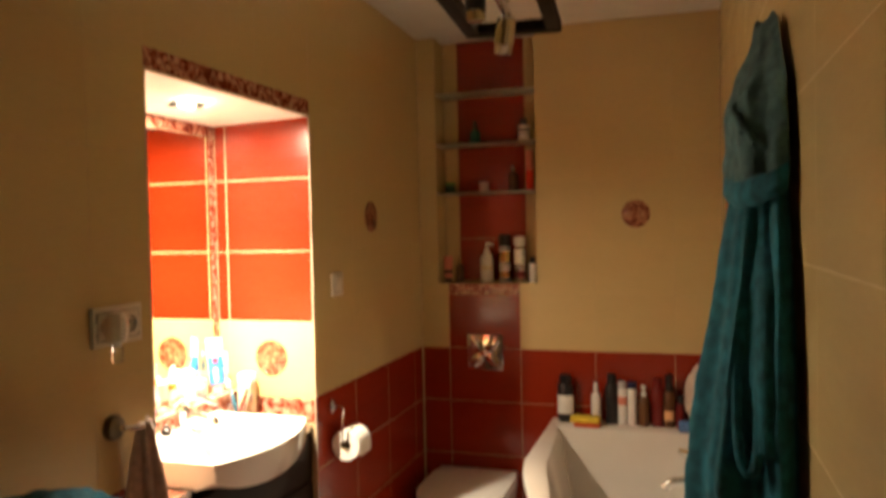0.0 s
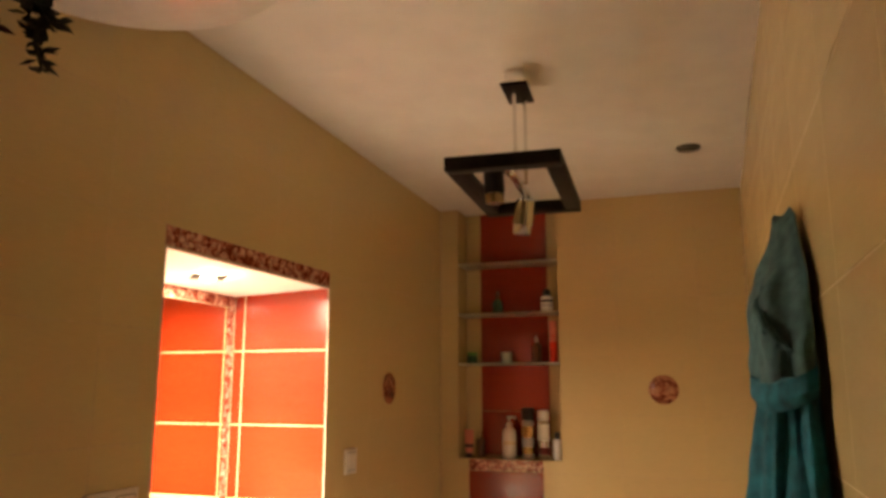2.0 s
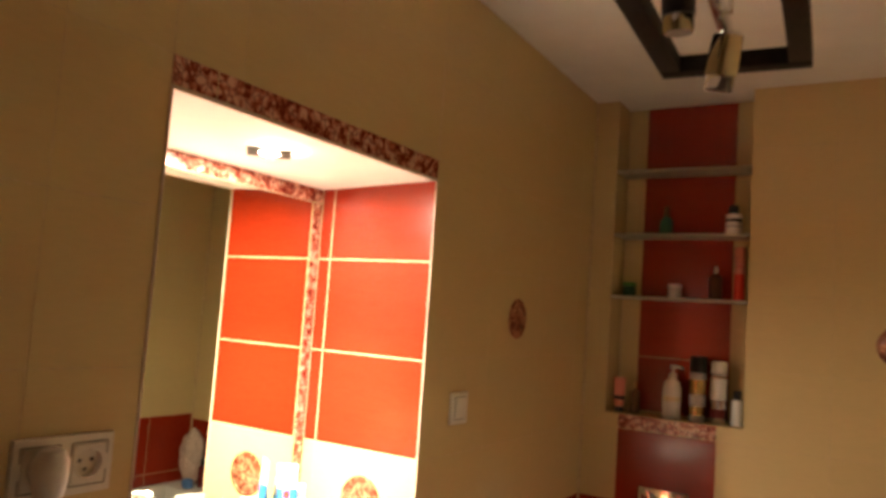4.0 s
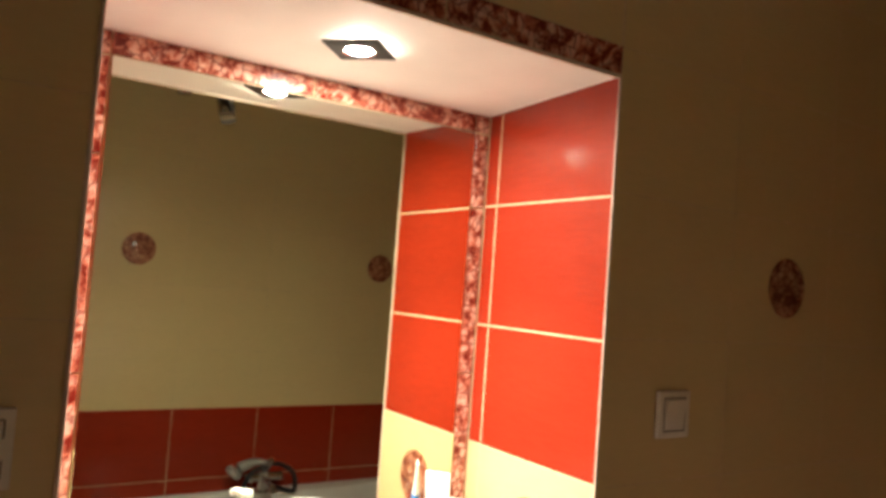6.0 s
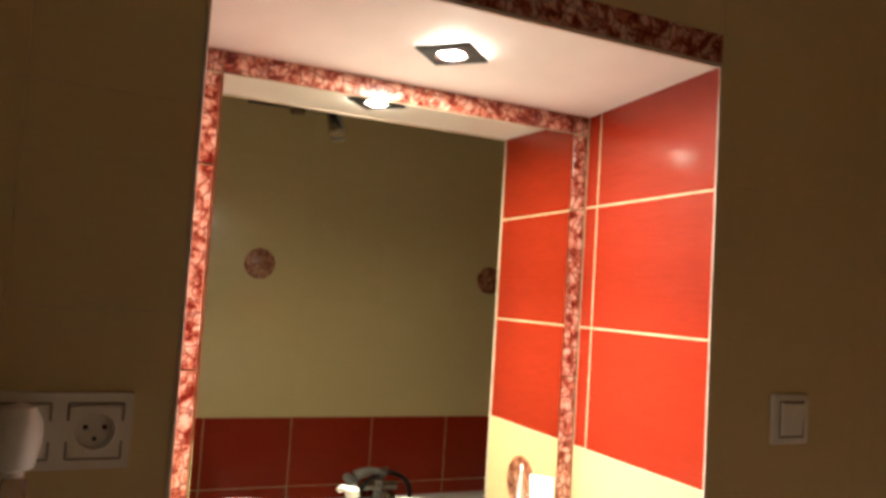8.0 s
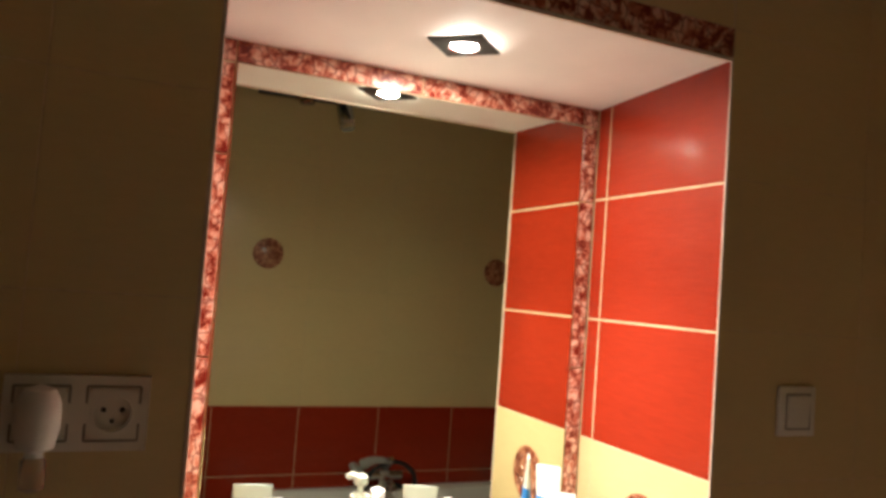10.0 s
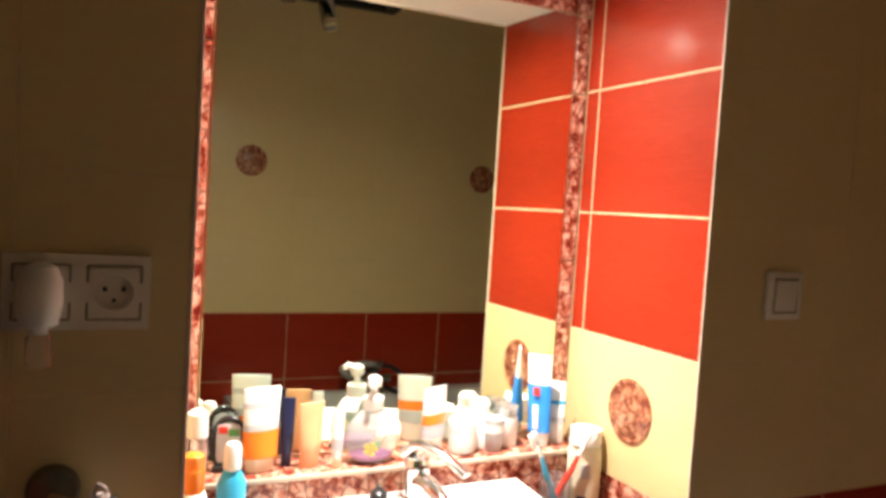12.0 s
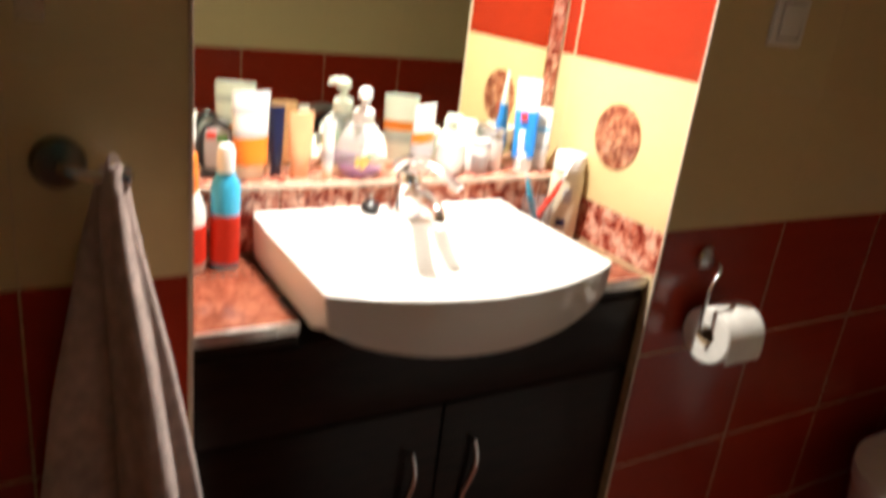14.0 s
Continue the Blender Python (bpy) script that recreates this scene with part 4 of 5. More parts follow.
def squeeze(at, label, w, d, h, cap_h, body, capmat, bands=(), lean=0.0, group="toiletries on the ledge"):
    """A squeeze tube standing on its cap; bands: (from, to, material) as fractions of its height."""
    e = thing("cosmetic_tube", at, label, "tube", group)
    part("cap", lathe([(w * 0.34, 0), (w * 0.36, 0.002), (w * 0.36, cap_h), (w * 0.3, cap_h + 0.001)], 22, sx=max(0.5, d / w), sy=1.0), capmat, e)
    part("body", flat_tube(w, d, h, cap_h, lean=lean), body, e)
    for f0, f1, m in bands:
        bm = bmesh.new()
        rows = []
        for i in range(4):
            t = f0 + (f1 - f0) * i / 3
            z = cap_h + (h - cap_h) * t
            dx, dy = (d / 2) * (1 - t) + 0.002 * t + 0.0006, (w / 2) * (0.86 + 0.14 * t) + 0.0006
            rows.append([bm.verts.new((dx * math.cos(2 * math.pi * k / 20) + lean * t, dy * math.sin(2 * math.pi * k / 20), z)) for k in range(20)])
        for a, b in zip(rows, rows[1:]):
            for k in range(20):
                bm.faces.new((a[k], a[(k + 1) % 20], b[(k + 1) % 20], b[k]))
        part("print_band", bm, m, e)
    return e


# on the shelf recess
GS = "bottles in the wall recess"
YB = FY + 0.07
bottle(pose(-0.648, YB, 1.9385), "dark green perfume bottle with a pointed cap", [(0.020, 0), (0.024, 0.01), (0.022, 0.05), (0.010, 0.068)], P_DKGREEN, [(0.009, 0.068), (0.010, 0.072), (0.008, 0.10), (0.003, 0.106)], P_BROWN, group=GS, sy=0.6)
bottle(pose(-0.416, YB - 0.02, 1.9385), "white bottle with a black cap and dark label", cyl(0.026, 0.072), M_WHITE, [(0.017, 0.072), (0.017, 0.088), (0.014, 0.10), (0.005, 0.102)], M_BLACK, [(0.022, 0.036, 0.026, P_GREYP), (0.042, 0.054, 0.026, M_BLACK)], group=GS)
bottle(pose(-0.772, YB, 1.7165), "small dark green jar", cyl(0.024, 0.036), P_DKGREEN, [(0.025, 0.036), (0.025, 0.047), (0.022, 0.049)], P_GREEN, name="jar", cat="jar", group=GS)
bottle(pose(-0.609, YB, 1.7165), "small white cream jar", cyl(0.022, 0.034), M_WHITE, [(0.0235, 0.034), (0.0235, 0.046), (0.021, 0.048)], M_WHITE, name="jar", cat="jar", group=GS)
bottle(pose(-0.472, YB, 1.7165), "brown glass bottle with a white tip", [(0.019, 0), (0.021, 0.003), (0.021, 0.075), (0.009, 0.09)], P_BROWN, [(0.0075, 0.09), (0.0075, 0.108), (0.004, 0.116)], M_WHITE, group=GS)
bottle(pose(-0.395, YB, 1.7165), "slim red and pink spray bottle", cyl(0.018, 0.12), P_REDP, [(0.0185, 0.12), (0.0185, 0.175), (0.015, 0.182)], P_PINK, [(0.09, 0.115, 0.018, P_PINK)], group=GS)
s = squeeze(pose(-0.782, FY + 0.045, SZ + 0.001, 0, 0, 84), "orange cosmetic tube with a black cap and black print", 0.046, 0.030, 0.120, 0.018, P_PINK, M_BLACK, [(0.25, 0.38, M_BLACK)], group=GS)
bottle(pose(-0.734, FY + 0.075, SZ + 0.001), "slim dark brown glass bottle", [(0.016, 0), (0.017, 0.003), (0.017, 0.07), (0.007, 0.085)], P_BROWN, [(0.007, 0.085), (0.0075, 0.112)], P_GOLD, group=GS)
bottle(pose(-0.600, FY + 0.06, SZ + 0.001, 0, 0, 30), "white pump lotion bottle", [(0.028, 0), (0.031, 0.004), (0.031, 0.10), (0.026, 0.122), (0.013, 0.134)], M_WHITE, [(0.014, 0.134), (0.014, 0.150), (0.009, 0.153)], M_WHITE, [(0.058, 0.074, 0.031, P_CREAMP)], name="pump_bottle", pump=True, group=GS)
bottle(pose(-0.515, FY + 0.06, SZ + 0.001), "tall dark and gold spray can", cyl(0.027, 0.165), P_GREYP, [(0.0275, 0.165), (0.0275, 0.210), (0.022, 0.217)], M_BLACK, [(0.02, 0.05, 0.027, P_GOLD), (0.09, 0.14, 0.027, P_GOLD)], name="spray_can", cat="spray can", group=GS)
bottle(pose(-0.446, FY + 0.055, SZ + 0.001), "tall silver and white spray can", cyl(0.026, 0.165), P_SILVER, [(0.0265, 0.165), (0.0265, 0.200), (0.021, 0.207)], M_WHITE, [(0.02, 0.05, 0.026, P_DKRED), (0.08, 0.15, 0.026, M_WHITE)], name="spray_can", cat="spray can", group=GS)
bottle(pose(-0.387, FY + 0.06, SZ + 0.001), "small white bottle with a black cap", cyl(0.018, 0.085), M_WHITE, [(0.012, 0.085), (0.012, 0.112), (0.008, 0.115)], M_BLACK, group=GS)

# on the back rim of the bath
GB = "bottles on the bath rim"
YR, RZ = FY - 0.055, BZ + 0.0005
bottle(pose(-0.232, YR, RZ, 0, 0, 0), "black shampoo bottle with a white label", cyl(0.034, 0.165), M_BLACK, [(0.026, 0.165), (0.026, 0.198), (0.022, 0.203)], M_BLACK, [(0.035, 0.115, 0.034, M_WHITE)], group=GB, sy=0.62)
bottle(pose(-0.102, YR, RZ), "slim white lotion bottle", cyl(0.021, 0.13, 0.02), M_WHITE, [(0.010, 0.13), (0.011, 0.132), (0.010, 0.170), (0.006, 0.174)], M_WHITE, group=GB)
bottle(pose(-0.036, YR, RZ), "tall black shower gel bottle", cyl(0.026, 0.17), M_BLACK, [(0.019, 0.17), (0.019, 0.208), (0.014, 0.213)], M_BLACK, group=GB, sy=0.7)
bottle(pose(0.008, YR, RZ), "white shampoo bottle with a dark cap", cyl(0.019, 0.155), M_WHITE, [(0.0185, 0.155), (0.0185, 0.180), (0.015, 0.183)], P_GREYP, [(0.085, 0.12, 0.019, P_PINK)], group=GB)
bottle(pose(0.048, YR, RZ), "white conditioner bottle with a blue cap", cyl(0.019, 0.155), M_WHITE, [(0.0185, 0.155), (0.0185, 0.180), (0.015, 0.183)], P_NAVY, group=GB)
bottle(pose(0.096, YR, RZ, 0, 0, 140), "clear brownish pump bottle with a white pump", [(0.022, 0), (0.024, 0.003), (0.024, 0.10), (0.012, 0.125)], P_BROWN, [(0.012, 0.125), (0.012, 0.138), (0.008, 0.140)], M_WHITE, name="pump_bottle", pump=True, group=GB)
bottle(pose(0.152, YR, RZ), "dark red shampoo bottle", cyl(0.024, 0.16), P_DKRED, [(0.018, 0.16), (0.018, 0.195), (0.014, 0.2)], P_DKRED, group=GB, sy=0.7)
bottle(pose(0.198, YR, RZ), "brown bottle with a black cap and orange label", cyl(0.022, 0.15), P_BROWN, [(0.016, 0.15), (0.016, 0.215), (0.012, 0.22)], M_BLACK, [(0.03, 0.07, 0.022, P_PEACH)], group=GB)
bottle(pose(0.241, YR, RZ), "dark red slim bottle", cyl(0.019, 0.10), P_DKRED, [(0.012, 0.10), (0.012, 0.13)], M_BLACK, group=GB)
sponge = thing("bath_sponge", pose(-0.142, FY - 0.118, RZ), "yellow and red two-layer bath sponge", "sponge")
part("upper_layer", box(-0.06, 0.062, -0.03, 0.03, 0.018, 0.042, 0.008, 3), P_SPONGE, sponge)
part("lower_layer", box(-0.045, 0.062, -0.028, 0.03, 0.0, 0.0175, 0.005, 3), P_SPONGER, sponge)
puff = thing("bath_puff", pose(0.321, FY - 0.06, RZ), "pale pink netted bath puff leaning on the wall", "bath puff")
bm = bmesh.new()
bmesh.ops.create_icosphere(bm, subdivisions=4, radius=0.062)
for v in bm.verts:
    v.co *= 1 + 0.16 * noise.noise(v.co * 38) + 0.07 * noise.noise(v.co * 90)
    v.co.y *= 0.8
    v.co.z = v.co.z * 2.1 + 0.128
part("netting", bm, P_PUFF, puff)
blue = thing("blue_sponge", pose(0.258, FY - 0.125, RZ), "small blue sponge on the bath rim", "sponge")
bm = box(-0.025, 0.025, -0.02, 0.02, 0, 0.045, 0.012, 3)
part("foam", bm, P_SPONGEB, blue)


# bath mixer with hand shower
def bath_mixer():
    e = thing("bath_mixer", pose(RX - 0.062, 2.525, BZ), "chrome bath mixer with a hand shower resting on it", "tap")
    part("base", lathe([(0.03, 0), (0.03, 0.006), (0.02, 0.01), (0.019, 0.045), (0.024, 0.06), (0.024, 0.082), (0.012, 0.09)], 26), M_CHROME, e)
    part("crossbar", tube([(0, -0.075, 0.06), (0, 0.075, 0.06)], 0.018, 18), M_CHROME, e)
    part("spout", tube(curve_pts([(0, 0, 0.045), (-0.06, -0.004, 0.056), (-0.13, -0.008, 0.052), (-0.16, -0.010, 0.03)], 6), 0.0125, 14), M_CHROME, e)
    part("lever", tube(curve_pts([(0, 0, 0.085), (-0.02, -0.004, 0.122), (-0.115, -0.012, 0.150)], 5), [0.011] * 6 + [0.009] * 5, 12), M_CHROME, e)
    sh = part("hand_shower", tube(curve_pts([(-0.03, 0.02, 0.118), (-0.034, -0.05, 0.126), (-0.036, -0.11, 0.108)], 5), [0.012] * 4 + [0.013, 0.014, 0.016, 0.018, 0.020, 0.021, 0.020], 14), M_SHOWER, e, "grey hand shower")
    part("shower_head", lathe([(0.010, -0.012), (0.030, -0.010), (0.034, 0.0), (0.030, 0.010), (0.010, 0.014)], 26), M_SHOWER, sh, at=pose(-0.038, -0.128, 0.094, -35, -20, 0))
    part("cradle", tube([(0, 0.0, 0.08), (-0.015, 0.012, 0.10), (-0.03, 0.012, 0.112)], 0.011, 10), M_GREY, e)
    part("hose", tube(curve_pts([(-0.03, 0.02, 0.118), (-0.034, 0.07, 0.108), (-0.034, 0.115, 0.07), (-0.03, 0.125, 0.008), (-0.02, 0.09, 0.008), (-0.012, 0.03, 0.03)], 8), 0.0085, 10), M_BLACK, e, "black shower hose")
    part("hose_loop", tube(curve_pts([(-0.02, -0.005, 0.105), (-0.045, -0.06, 0.09), (-0.05, -0.09, 0.04), (-0.045, -0.095, 0.008)], 8), 0.0085, 10), M_BLACK, e, "black shower hose")
    return e


bath_mixer()

# ---- toiletries on the ledge and worktop ----
GL = "toiletries on the ledge"
Z = LZ + 0.0006


def trimmer_case():
    e = thing("shaver_case", pose(-1.226, 1.661, Z, 0, 0, -16), "black and grey shaver case with green and red marks", "shaver", GL)
    bm = bmesh.new()
    loop = [(0.0, 0.026 * math.cos(a), 0.046 + 0.04 * math.sin(a)) for a in [2 * math.pi * i / 24 for i in range(25)]]
    part("frame", tube(loop, 0.0055, 10, bm), M_BLACK, e)
    part("body", box(-0.006, 0.006, -0.020, 0.020, 0.012, 0.078, 0.004, 3), P_GREYP, e)
    part("foot", box(-0.015, 0.015, -0.024, 0.024, 0.0, 0.011, 0.003), M_BLACK, e)
    part("green_mark", box(0.0062, 0.0075, 0.0, 0.016, 0.058, 0.070, 0.0005), P_GREEN, e, "green label mark")
    part("red_mark", box(0.0062, 0.0075, -0.016, -0.002, 0.062, 0.074, 0.0005), P_REDP, e, "red label mark")
    return e


trimmer_case()
bottle(pose(-1.225, 1.611, Z), "small white roll-on bottle", [(0.016, 0), (0.017, 0.003), (0.017, 0.05), (0.014, 0.06)], M_CLEAR, [(0.0165, 0.06), (0.017, 0.064), (0.016, 0.098), (0.008, 0.104)], M_WHITE, group=GL)
squeeze(pose(-1.212, 1.709, Z, 0, 0, 12), "white cosmetic tube with a grey band and orange base", 0.066, 0.038, 0.138, 0.022, M_WHITE, P_CREAMP, [(0.02, 0.40, P_ORANGE), (0.41, 0.50, P_GREYP), (0.72, 0.80, P_GREYP)])
squeeze(pose(-1.226, 1.756, Z, 0, 0, -14), "slim dark navy cosmetic tube", 0.024, 0.022, 0.115, 0.016, P_NAVY, P_NAVY)
squeeze(pose(-1.212, 1.792, Z, 0, 0, 10), "peach orange hand cream tube", 0.048, 0.028, 0.108, 0.024, P_PEACH, P_PEACH)
squeeze(pose(-1.196, 1.835, Z, 0, 0, -12), "slim white cosmetic tube", 0.022, 0.020, 0.098, 0.014, M_WHITE, P_CREAMP, [(0.2, 0.42, P_GREYP)])


def soap_dispenser():
    e = thing("soap_dispenser", pose(-1.212, 1.902, Z), "round clear soap dispenser with purple liquid and flowers", "soap dispenser", GL)
    prof = [(0.024, 0.0), (0.036, 0.006), (0.046, 0.026), (0.047, 0.042), (0.040, 0.066), (0.026, 0.084), (0.016, 0.092)]
    part("globe", lathe(prof, 32, sx=0.72), M_THIN, e, "clear plastic globe")
    part("liquid", lathe([(0.020, 0.002), (0.032, 0.0075), (0.0365, 0.013), (0.0370, 0.0145), (0.001, 0.015)], 32, sx=0.70), P_PURPLE, e, "purple liquid soap")
    bm = bmesh.new()
    for k in range(5):
        a = 2 * math.pi * k / 5
        tube([(0.028, -0.012, 0.03), (0.029 + 0.002 * math.cos(a), -0.012 + 0.011 * math.cos(a), 0.03 + 0.011 * math.sin(a))], [0.002, 0.005], 7, bm)
    part("yellow_flower", bm, P_YELLOW, e, "yellow flower inside")
    bm = bmesh.new()
    for k in range(4):
        tube([(0.026, 0.0, 0.03), (0.026, -0.004 + 0.008 * k, 0.046 + 0.008 * (k % 2))], [0.003, 0.001], 6, bm)
    part("leaves", bm, P_GREEN, e, "green leaves inside")
    part("collar", lathe([(0.017, 0.0915), (0.018, 0.094), (0.018, 0.112), (0.010, 0.118)], 24), M_WHITE, e)
    part("stem", lathe([(0.006, 0.117), (0.006, 0.132)], 14), M_WHITE, e)
    bm = lathe([(0.011, 0.131), (0.013, 0.135), (0.012, 0.146), (0.005, 0.150)], 20)
    tube([(0.0, 0, 0.142), (0.022, -0.011, 0.143), (0.031, -0.015, 0.138)], [0.007, 0.006, 0.005], 10, bm)
    part("pump_head", bm, M_WHITE, e)
    return e


soap_dispenser()
squeeze(pose(-1.212, 2.020, Z, 0, 0, 25), "white cream tube with an orange label", 0.066, 0.034, 0.124, 0.026, M_WHITE, M_WHITE, [(0.10, 0.32, P_GREYP), (0.34, 0.52, P_ORANGE)])
bottle(pose(-1.212, 2.081, Z), "white cream jar with a rounded lid", [(0.020, 0), (0.025, 0.004), (0.0265, 0.02), (0.0265, 0.042)], M_WHITE, [(0.027, 0.0425), (0.027, 0.058), (0.022, 0.064)], M_WHITE, name="jar", cat="jar", group=GL)
bottle(pose(-1.234, 2.126, Z), "white lotion bottle with a domed cap", [(0.022, 0), (0.026, 0.004), (0.026, 0.055), (0.020, 0.066)], M_WHITE, [(0.019, 0.066), (0.0195, 0.085), (0.014, 0.092)], M_WHITE, group=GL)
bottle(pose(-1.209, 2.144, Z), "small greyish plastic cup", [(0.015, 0), (0.0165, 0.002), (0.021, 0.062), (0.019, 0.0625), (0.0165, 0.04), (0.002, 0.038)], P_GREYP, None, None, [(0.036, 0.058, 0.0195, M_WHITE)], name="plastic_cup", cat="cup", group=GL)
bottle(pose(-1.234, 2.184, Z), "small silver-lidded white jar", cyl(0.024, 0.06), M_WHITE, [(0.024, 0.06), (0.0245, 0.076), (0.021, 0.078)], P_SILVER, name="jar", cat="jar", group=GL)
e = squeeze(pose(-1.213, 2.250, Z, 3, 0, -60), "white and blue toothpaste tube with a red mark, upright", 0.052, 0.030, 0.176, 0.024, M_WHITE, M_WHITE, [(0.02, 0.62, P_BLUE)])
part("red_mark", box(0.0135, 0.0145, -0.006, 0.008, 0.098, 0.114, 0.0004), P_REDP, e, "red print mark")
part("white_mark", box(0.0155, 0.0165, -0.006, 0.006, 0.034, 0.080, 0.0004), M_WHITE, e, "white print bar")
squeeze(pose(-1.218, 2.293, Z, 3, 0, -48), "white toothpaste tube with pale blue stripes", 0.040, 0.026, 0.122, 0.022, M_WHITE, M_WHITE, [(0.55, 0.62, P_CYAN), (0.2, 0.3, P_GREYP)])

e = thing("rubber_plug", pose(-1.140, 1.893, CT + 0.0748), "small black rubber plug beside the basin tap", "plug")
part("stopper", lathe([(0.013, 0), (0.016, 0.004), (0.014, 0.014), (0.008, 0.018), (0.004, 0.024)], 20), M_BLACK, e)
part("ring", tube([(0.006 * math.cos(a), 0, 0.027 + 0.006 * math.sin(a)) for a in [2 * math.pi * q / 16 for q in range(17)]], 0.0012, 6), M_CHROME, e)

# on the worktop
GW = "toiletries on the worktop"
ZW = CT + 0.0006
e = bottle(pose(-1.138, 2.305, ZW, 0, 0, -32), "tall ivory lotion bottle with a white cap and blue print", [(0.030, 0), (0.032, 0.004), (0.032, 0.120), (0.030, 0.134), (0.022, 0.139)], P_IVORY, [(0.030, 0.139), (0.0305, 0.143), (0.0295, 0.168), (0.019, 0.171)], M_WHITE, group=GW, sx=0.7, power=2.6)
part("blue_print", box(0.0224, 0.0236, -0.012, 0.006, 0.028, 0.044, 0.0003), P_NAVY, e, "dark blue print block")
part("violet_print", box(0.0224, 0.0236, -0.006, 0.010, 0.078, 0.104, 0.0003), P_GREYP, e, "greyish violet print block")


def brush(tilt, turn, handle, at, label):
    e = thing("toothbrush", at @ pose(0, 0, 0, 0, tilt, turn), label, "toothbrush", "toothbrushes in the tumbler")
    part("handle", tube([(0, 0, 0), (0, 0, 0.05), (0.002, 0, 0.1), (0, 0, 0.13)], [0.005, 0.006, 0.0055, 0.0035], 12), handle, e)
    part("neck", tube([(0, 0, 0.13), (0.001, 0, 0.155)], [0.0034, 0.003], 10), M_WHITE, e)
    part("head", box(-0.003, 0.003, -0.006, 0.006, 0.154, 0.182, 0.002), M_WHITE, e)
    part("bristles", box(0.003, 0.013, -0.005, 0.005, 0.157, 0.180, 0.001), M_WHITE, e)
    return e


tum = thing("tumbler", pose(-1.135, 2.240, ZW), "clear plastic tumbler holding toothbrushes", "tumbler", GW)
part("wall", lathe([(0.024, 0), (0.026, 0.003), (0.031, 0.082), (0.0295, 0.082), (0.0245, 0.006), (0.001, 0.005)], 28), M_CLEAR, tum)
brush(24, -84, P_CYAN, pose(-1.133, 2.254, ZW + 0.007), "white and turquoise toothbrush leaning in the tumbler")
brush(25, 62, P_REDP, pose(-1.142, 2.226, ZW + 0.007), "red and white toothbrush leaning in the tumbler")
lb = bottle(pose(-1.138, 1.596, ZW), "white bottle with an orange cap and red label", [(0.026, 0), (0.029, 0.004), (0.029, 0.075), (0.018, 0.098)], M_WHITE, [(0.0165, 0.098), (0.0175, 0.101), (0.017, 0.125), (0.016, 0.126), (0.016, 0.142), (0.010, 0.145)], P_ORANGE, [(0.012, 0.060, 0.029, P_REDP)], group=GW)
lb.scale = (0.95, 0.95, 1.24)
lb = bottle(pose(-1.138, 1.652, ZW, 0, 0, -4), "blue mouthwash bottle with a red label and white cap", [(0.024, 0), (0.026, 0.004), (0.026, 0.105), (0.014, 0.120)], P_CYAN, [(0.0135, 0.120), (0.016, 0.122), (0.016, 0.145), (0.012, 0.152)], M_WHITE, [(0.006, 0.068, 0.026, P_REDP)], group=GW, sx=0.8)
lb.scale = (0.84, 0.84, 1.25)

# ---- bowl planter under the ceiling ----
pl = thing("hanging_bowl", pose(-0.50, 0.93, 2.175), "white shallow bowl with dark dried sprigs, hung below the ceiling", "planter")
part("bowl", lathe([(0.05, 0), (0.14, 0.008), (0.24, 0.045), (0.31, 0.11), (0.325, 0.15), (0.318, 0.15), (0.30, 0.115), (0.02, 0.02)], 48), M_WHITE, pl)
for k in range(3):
    a = 2 * math.pi * k / 3 + 0.3
    part("cord", tube([(0.315 * math.cos(a), 0.315 * math.sin(a), 0.15), (0.30 * math.cos(a), 0.30 * math.sin(a), CZ + RISE * (FY - 0.93) - 2.175)], 0.003, 6), M_GREY, pl)
sp = thing("dried_sprigs", pose(-0.62, 0.85, 2.195), "dark dried leaf and flower sprigs hanging from the bowl", "dried plant")
rnd = random.Random(4)
for s in range(8):
    x, y = rnd.uniform(-0.06, 0.07), rnd.uniform(-0.14, 0.09)
    pts = curve_pts([(x, y, 0.02), (x + rnd.uniform(-0.02, 0.03), y + rnd.uniform(-0.01, 0.05), -0.045), (x + rnd.uniform(-0.02, 0.04), y + rnd.uniform(0, 0.07), -rnd.uniform(0.08, 0.125))], 6)
    stem = part("sprig", tube(pts, 0.0025, 6), M_LEAF, sp)
    bm = bmesh.new()
    for p in pts[3:]:
        for _ in range(4):
            d = Vector((rnd.uniform(-1, 1), rnd.uniform(-1, 1), rnd.uniform(-0.8, 0.5))).normalized()
            q = p + d * rnd.uniform(0.018, 0.038)
            n = d.cross(Vector((0.3, 0.2, 1))).normalized() * 0.011
            u = d.cross(n).normalized() * 0.002
            vv = [bm.verts.new(c) for c in (p, (p + q) / 2 + n + u, q, (p + q) / 2 - n + u, (p + q) / 2 - u * 2)]
            bm.faces.new((vv[0], vv[1], vv[2], vv[3]))
            bm.faces.new((vv[0], vv[3], vv[2], vv[4]))
            bm.faces.new((vv[0], vv[4], vv[2], vv[1]))
    part("leaves", bm, M_LEAF if s % 2 else M_PETAL, stem, smooth=False)


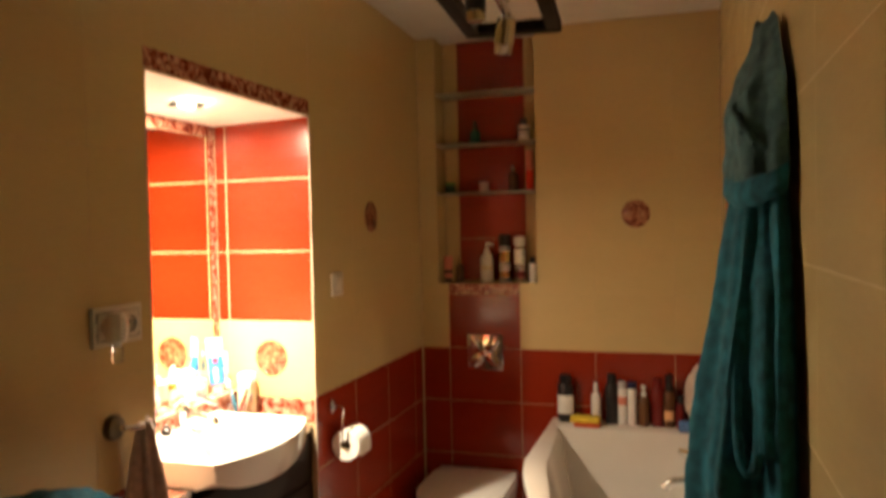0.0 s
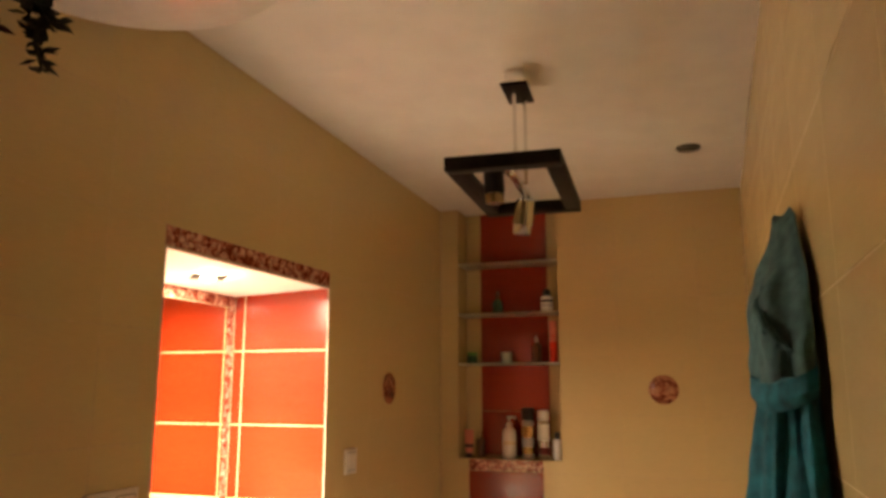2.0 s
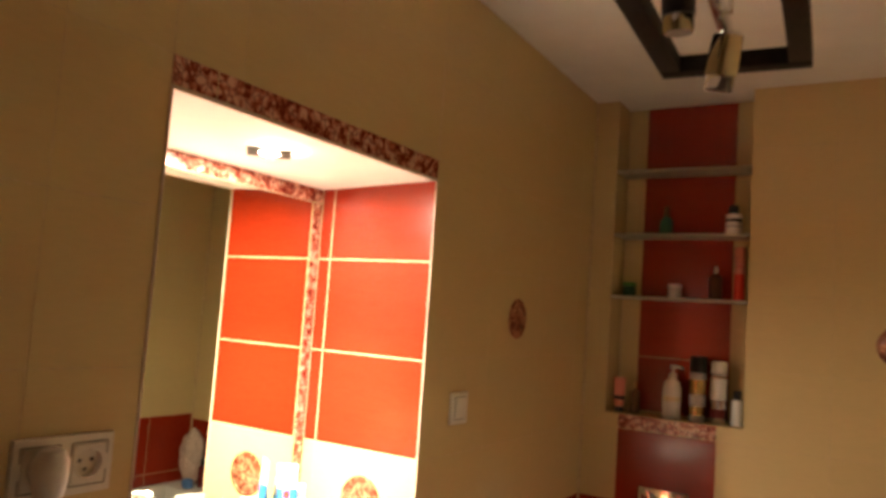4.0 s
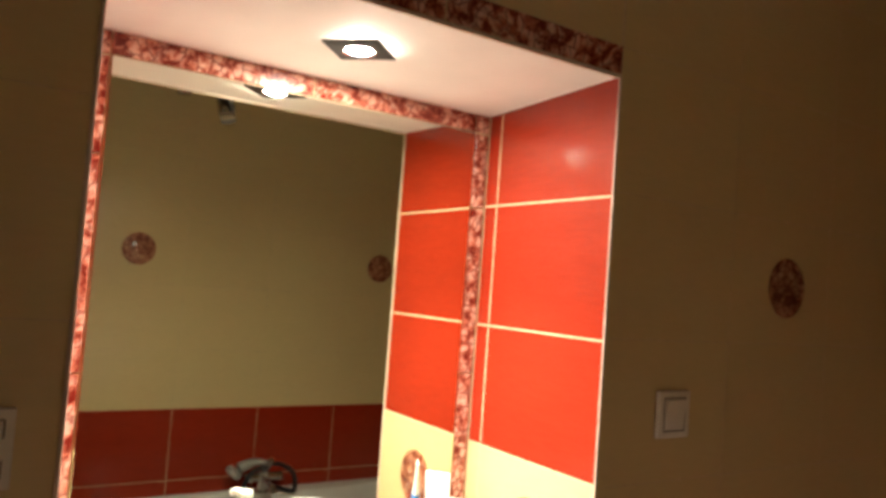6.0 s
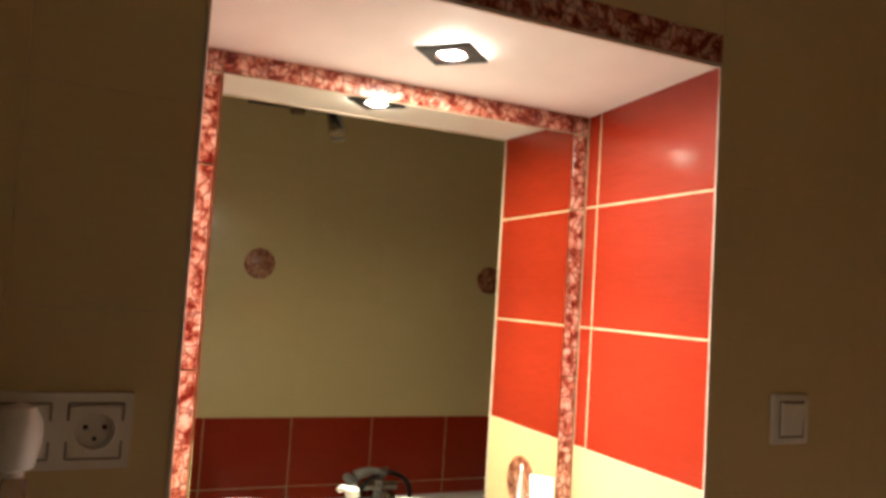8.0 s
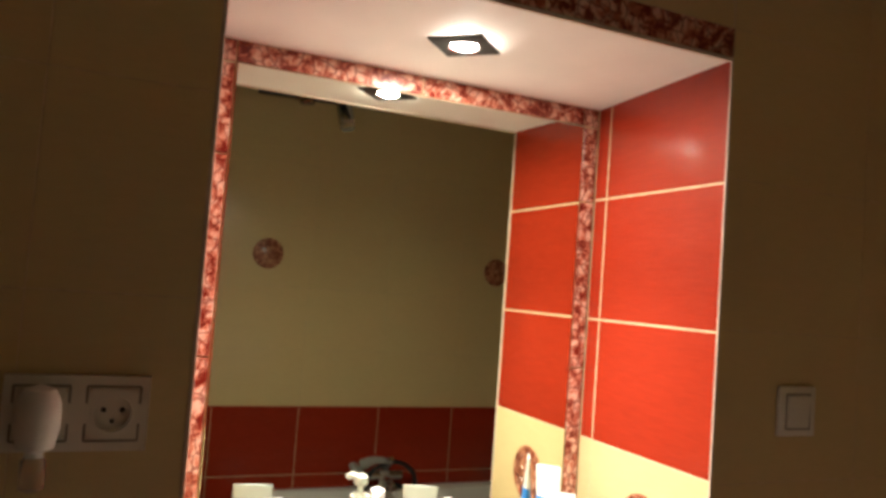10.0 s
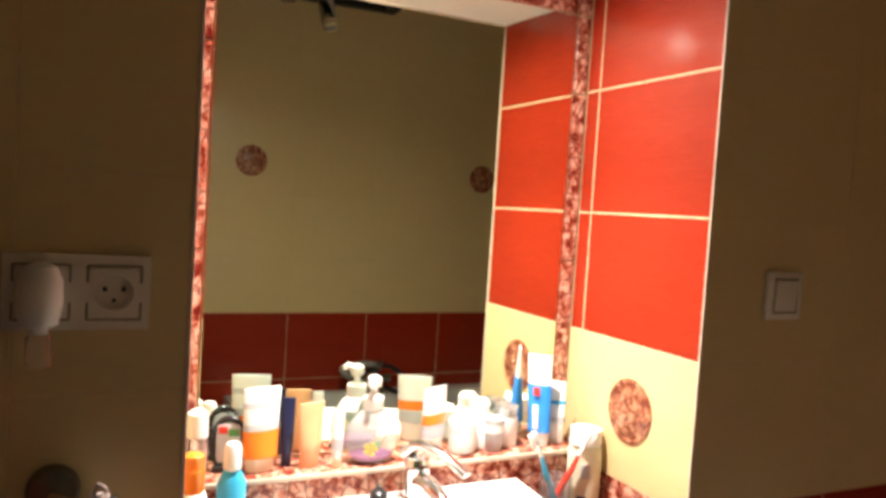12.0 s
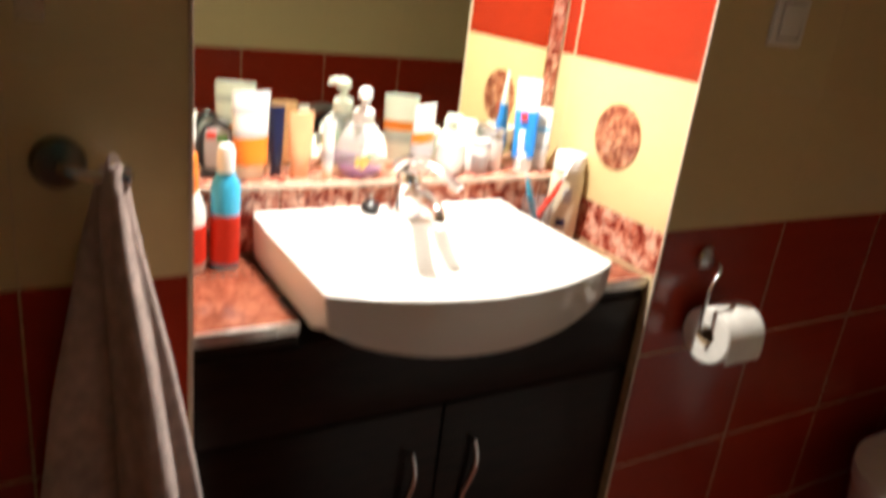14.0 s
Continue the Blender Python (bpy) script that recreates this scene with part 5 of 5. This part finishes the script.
# ---- hamper with a teal towel ----
def hamper():
    e = thing("laundry_hamper", pose(-0.69, 1.02, 0), "tall brown wicker laundry hamper beside the wall", "hamper")
    part("core", box(-0.165, 0.165, -0.165, 0.165, 0.02, 0.97, 0.02, 3), M_WICKER, e)
    for k in range(16):
        z = 0.04 + k * 0.058
        loop = [(0.172 * c, 0.172 * d, z) for c, d in ((-1, -0.9), (-0.9, -1), (0.9, -1), (1, -0.9), (1, 0.9), (0.9, 1), (-0.9, 1), (-1, 0.9), (-1, -0.9))]
        part("cane", tube(loop, 0.011, 6), M_WICKER, e)
    part("lid", box(-0.185, 0.185, -0.185, 0.185, 0.975, 1.005, 0.01, 3), M_WICKER, e)
    return e


hamper()
tw = thing("folded_towel", pose(-0.69, 1.03, 1.0055), "teal terry towel heaped on the laundry hamper", "towel")
bm = bmesh.new()
bmesh.ops.create_uvsphere(bm, u_segments=48, v_segments=24, radius=1.0)
for v in bm.verts:
    w = 1 + 0.10 * noise.noise(v.co * 3.1) + 0.05 * noise.noise(v.co * 8)
    v.co = Vector((v.co.x * 0.15 * w, v.co.y * 0.155 * w, max(0.0, (v.co.z + 0.25)) * 0.118 * w))
part("cloth", bm, M_TEAL, tw)


# ---- tiles of walls and floor ----
vs = ZROWS
alcove = (N0 - 0.003, N1 + 0.003, 0.0, NF + 0.053)
lay(wall_west, B_WEST, frange(BY, FY - 0.002, COL, 2.662), vs, red_below, [alcove])
lay(wall_west, B_WEST, frange(N0 - 0.003, N1 + 0.003, 0.348, 1.989), [NF + 0.0035, NF + 0.053], lambda u, v: M_DECOR)
niche = (SX0, SX1, SZ, CZ)
C0, C1 = -0.768, -0.437
lay(wall_north, B_NORTH, [LX + 0.006, C0, C1, -0.107, 0.223, RX - 0.006], vs, red_below, [niche, (C0, C1, DADO, SZ)])
lay(wall_north, B_NORTH, [C0, C1], [DADO, 1.252, SZ], lambda u, v: M_RED if v < 1.2 else M_DECOR)
lay(wall_north, plane(B_NORTH, -SD), [SX0 + 0.006, -0.747, -0.427, SX1 - 0.006], [SZ + 0.006, 1.502, 1.713, 1.935, 2.165, CZ], lambda u, v: M_RED if -0.75 < u < -0.42 else M_CREAM)
lay(wall_north, Matrix(((0, 0, 1, SX0 - 0.006), (1, 0, 0, 0), (0, 1, 0, 0), (0, 0, 0, 1))), [FY + 0.007, FY + SD], [SZ + 0.006] + [z for z in vs if z > 1.4], lambda u, v: M_CREAM)
lay(wall_north, Matrix(((0, 0, -1, SX1 + 0.006), (-1, 0, 0, 0), (0, 1, 0, 0), (0, 0, 0, 1))), [-FY - SD, -FY - 0.007], [SZ + 0.006] + [z for z in vs if z > 1.4], lambda u, v: M_CREAM)
lay(wall_north, Matrix(((1, 0, 0, 0), (0, 1, 0, 0), (0, 0, 1, SZ - 0.006), (0, 0, 0, 1))), [SX0, SX1], [FY + 0.001, FY + SD], lambda u, v: M_CREAM)
lay(wall_east, B_EAST, frange(-FY + 0.002, -BY, 0.3315, -2.837), [1.03 if abs(z - DADO) < 0.01 else z for z in vs], lambda u, v: M_RED if v < 1.03 else M_CREAM)
# alcove sides, with a narrow strip by the back corner
side_rows = [0.0, 0.27, 0.513, CT + 0.004, 1.0, 1.2535, 1.488, 1.728, NF + 0.003]


def side_mat(u, v):
    return M_DECOR if CT < v < 1.0 else M_CREAM if 1.0 < v < 1.25 else M_RED


lay(wall_alcove, plane(B_NORTH, FY - N1), [NB + 0.001, NB + 0.042, LX - 0.002], side_rows, lambda u, v: side_mat(u, v) if v > CT else None, joint=0.0032)
lay(wall_alcove, Matrix(((-1, 0, 0, 0), (0, 0, 1, N0 - 0.006), (0, 1, 0, 0), (0, 0, 0, 1))), [-LX + 0.002, -NB - 0.042, -NB - 0.001], side_rows, lambda u, v: side_mat(u, v) if v > CT else None, joint=0.0032)
B_BACK = plane(B_WEST, NB - LX + 0.003)
for a, b in ((N0 + 0.002, N0 + BL), (N0 + BL, ML), (MR, N1 - 0.002)):
    lay(wall_alcove, B_BACK, [a, b], [LZ + 0.002, 1.054, 1.388, 1.722, MT], lambda u, v: M_DECOR, joint=0.0035)
lay(wall_alcove, B_BACK, [N0 + 0.002, N0 + BL, ML, 1.949, MR, N1 - 0.002], [MT + 0.001, NT], lambda u, v: M_DECOR, joint=0.003)
medallion(wall_west, B_WEST @ Matrix.Translation((2.838, 1.605, 0.0055)))
medallion(wall_north, B_NORTH @ Matrix.Translation((0.070, 1.599, 0.0055)))
for y in (3.006, 2.004):
    medallion(wall_east, B_EAST @ Matrix.Translation((-y, 1.618, 0.0055)))
medallion(wall_alcove, plane(B_NORTH, FY - N1) @ Matrix.Translation((-1.062, 1.132, 0.0055)))
medallion(wall_alcove, Matrix(((-1, 0, 0, 0), (0, 0, 1, N0 - 0.006), (0, 1, 0, 0), (0, 0, 0, 1))) @ Matrix.Translation((1.062, 1.132, 0.0055)))
lay(floor, Matrix.Translation((0, 0, -0.006)), frange(LX, RX, 0.33, LX), frange(BY, FY, 0.33, FY), lambda u, v: M_FLOOR)
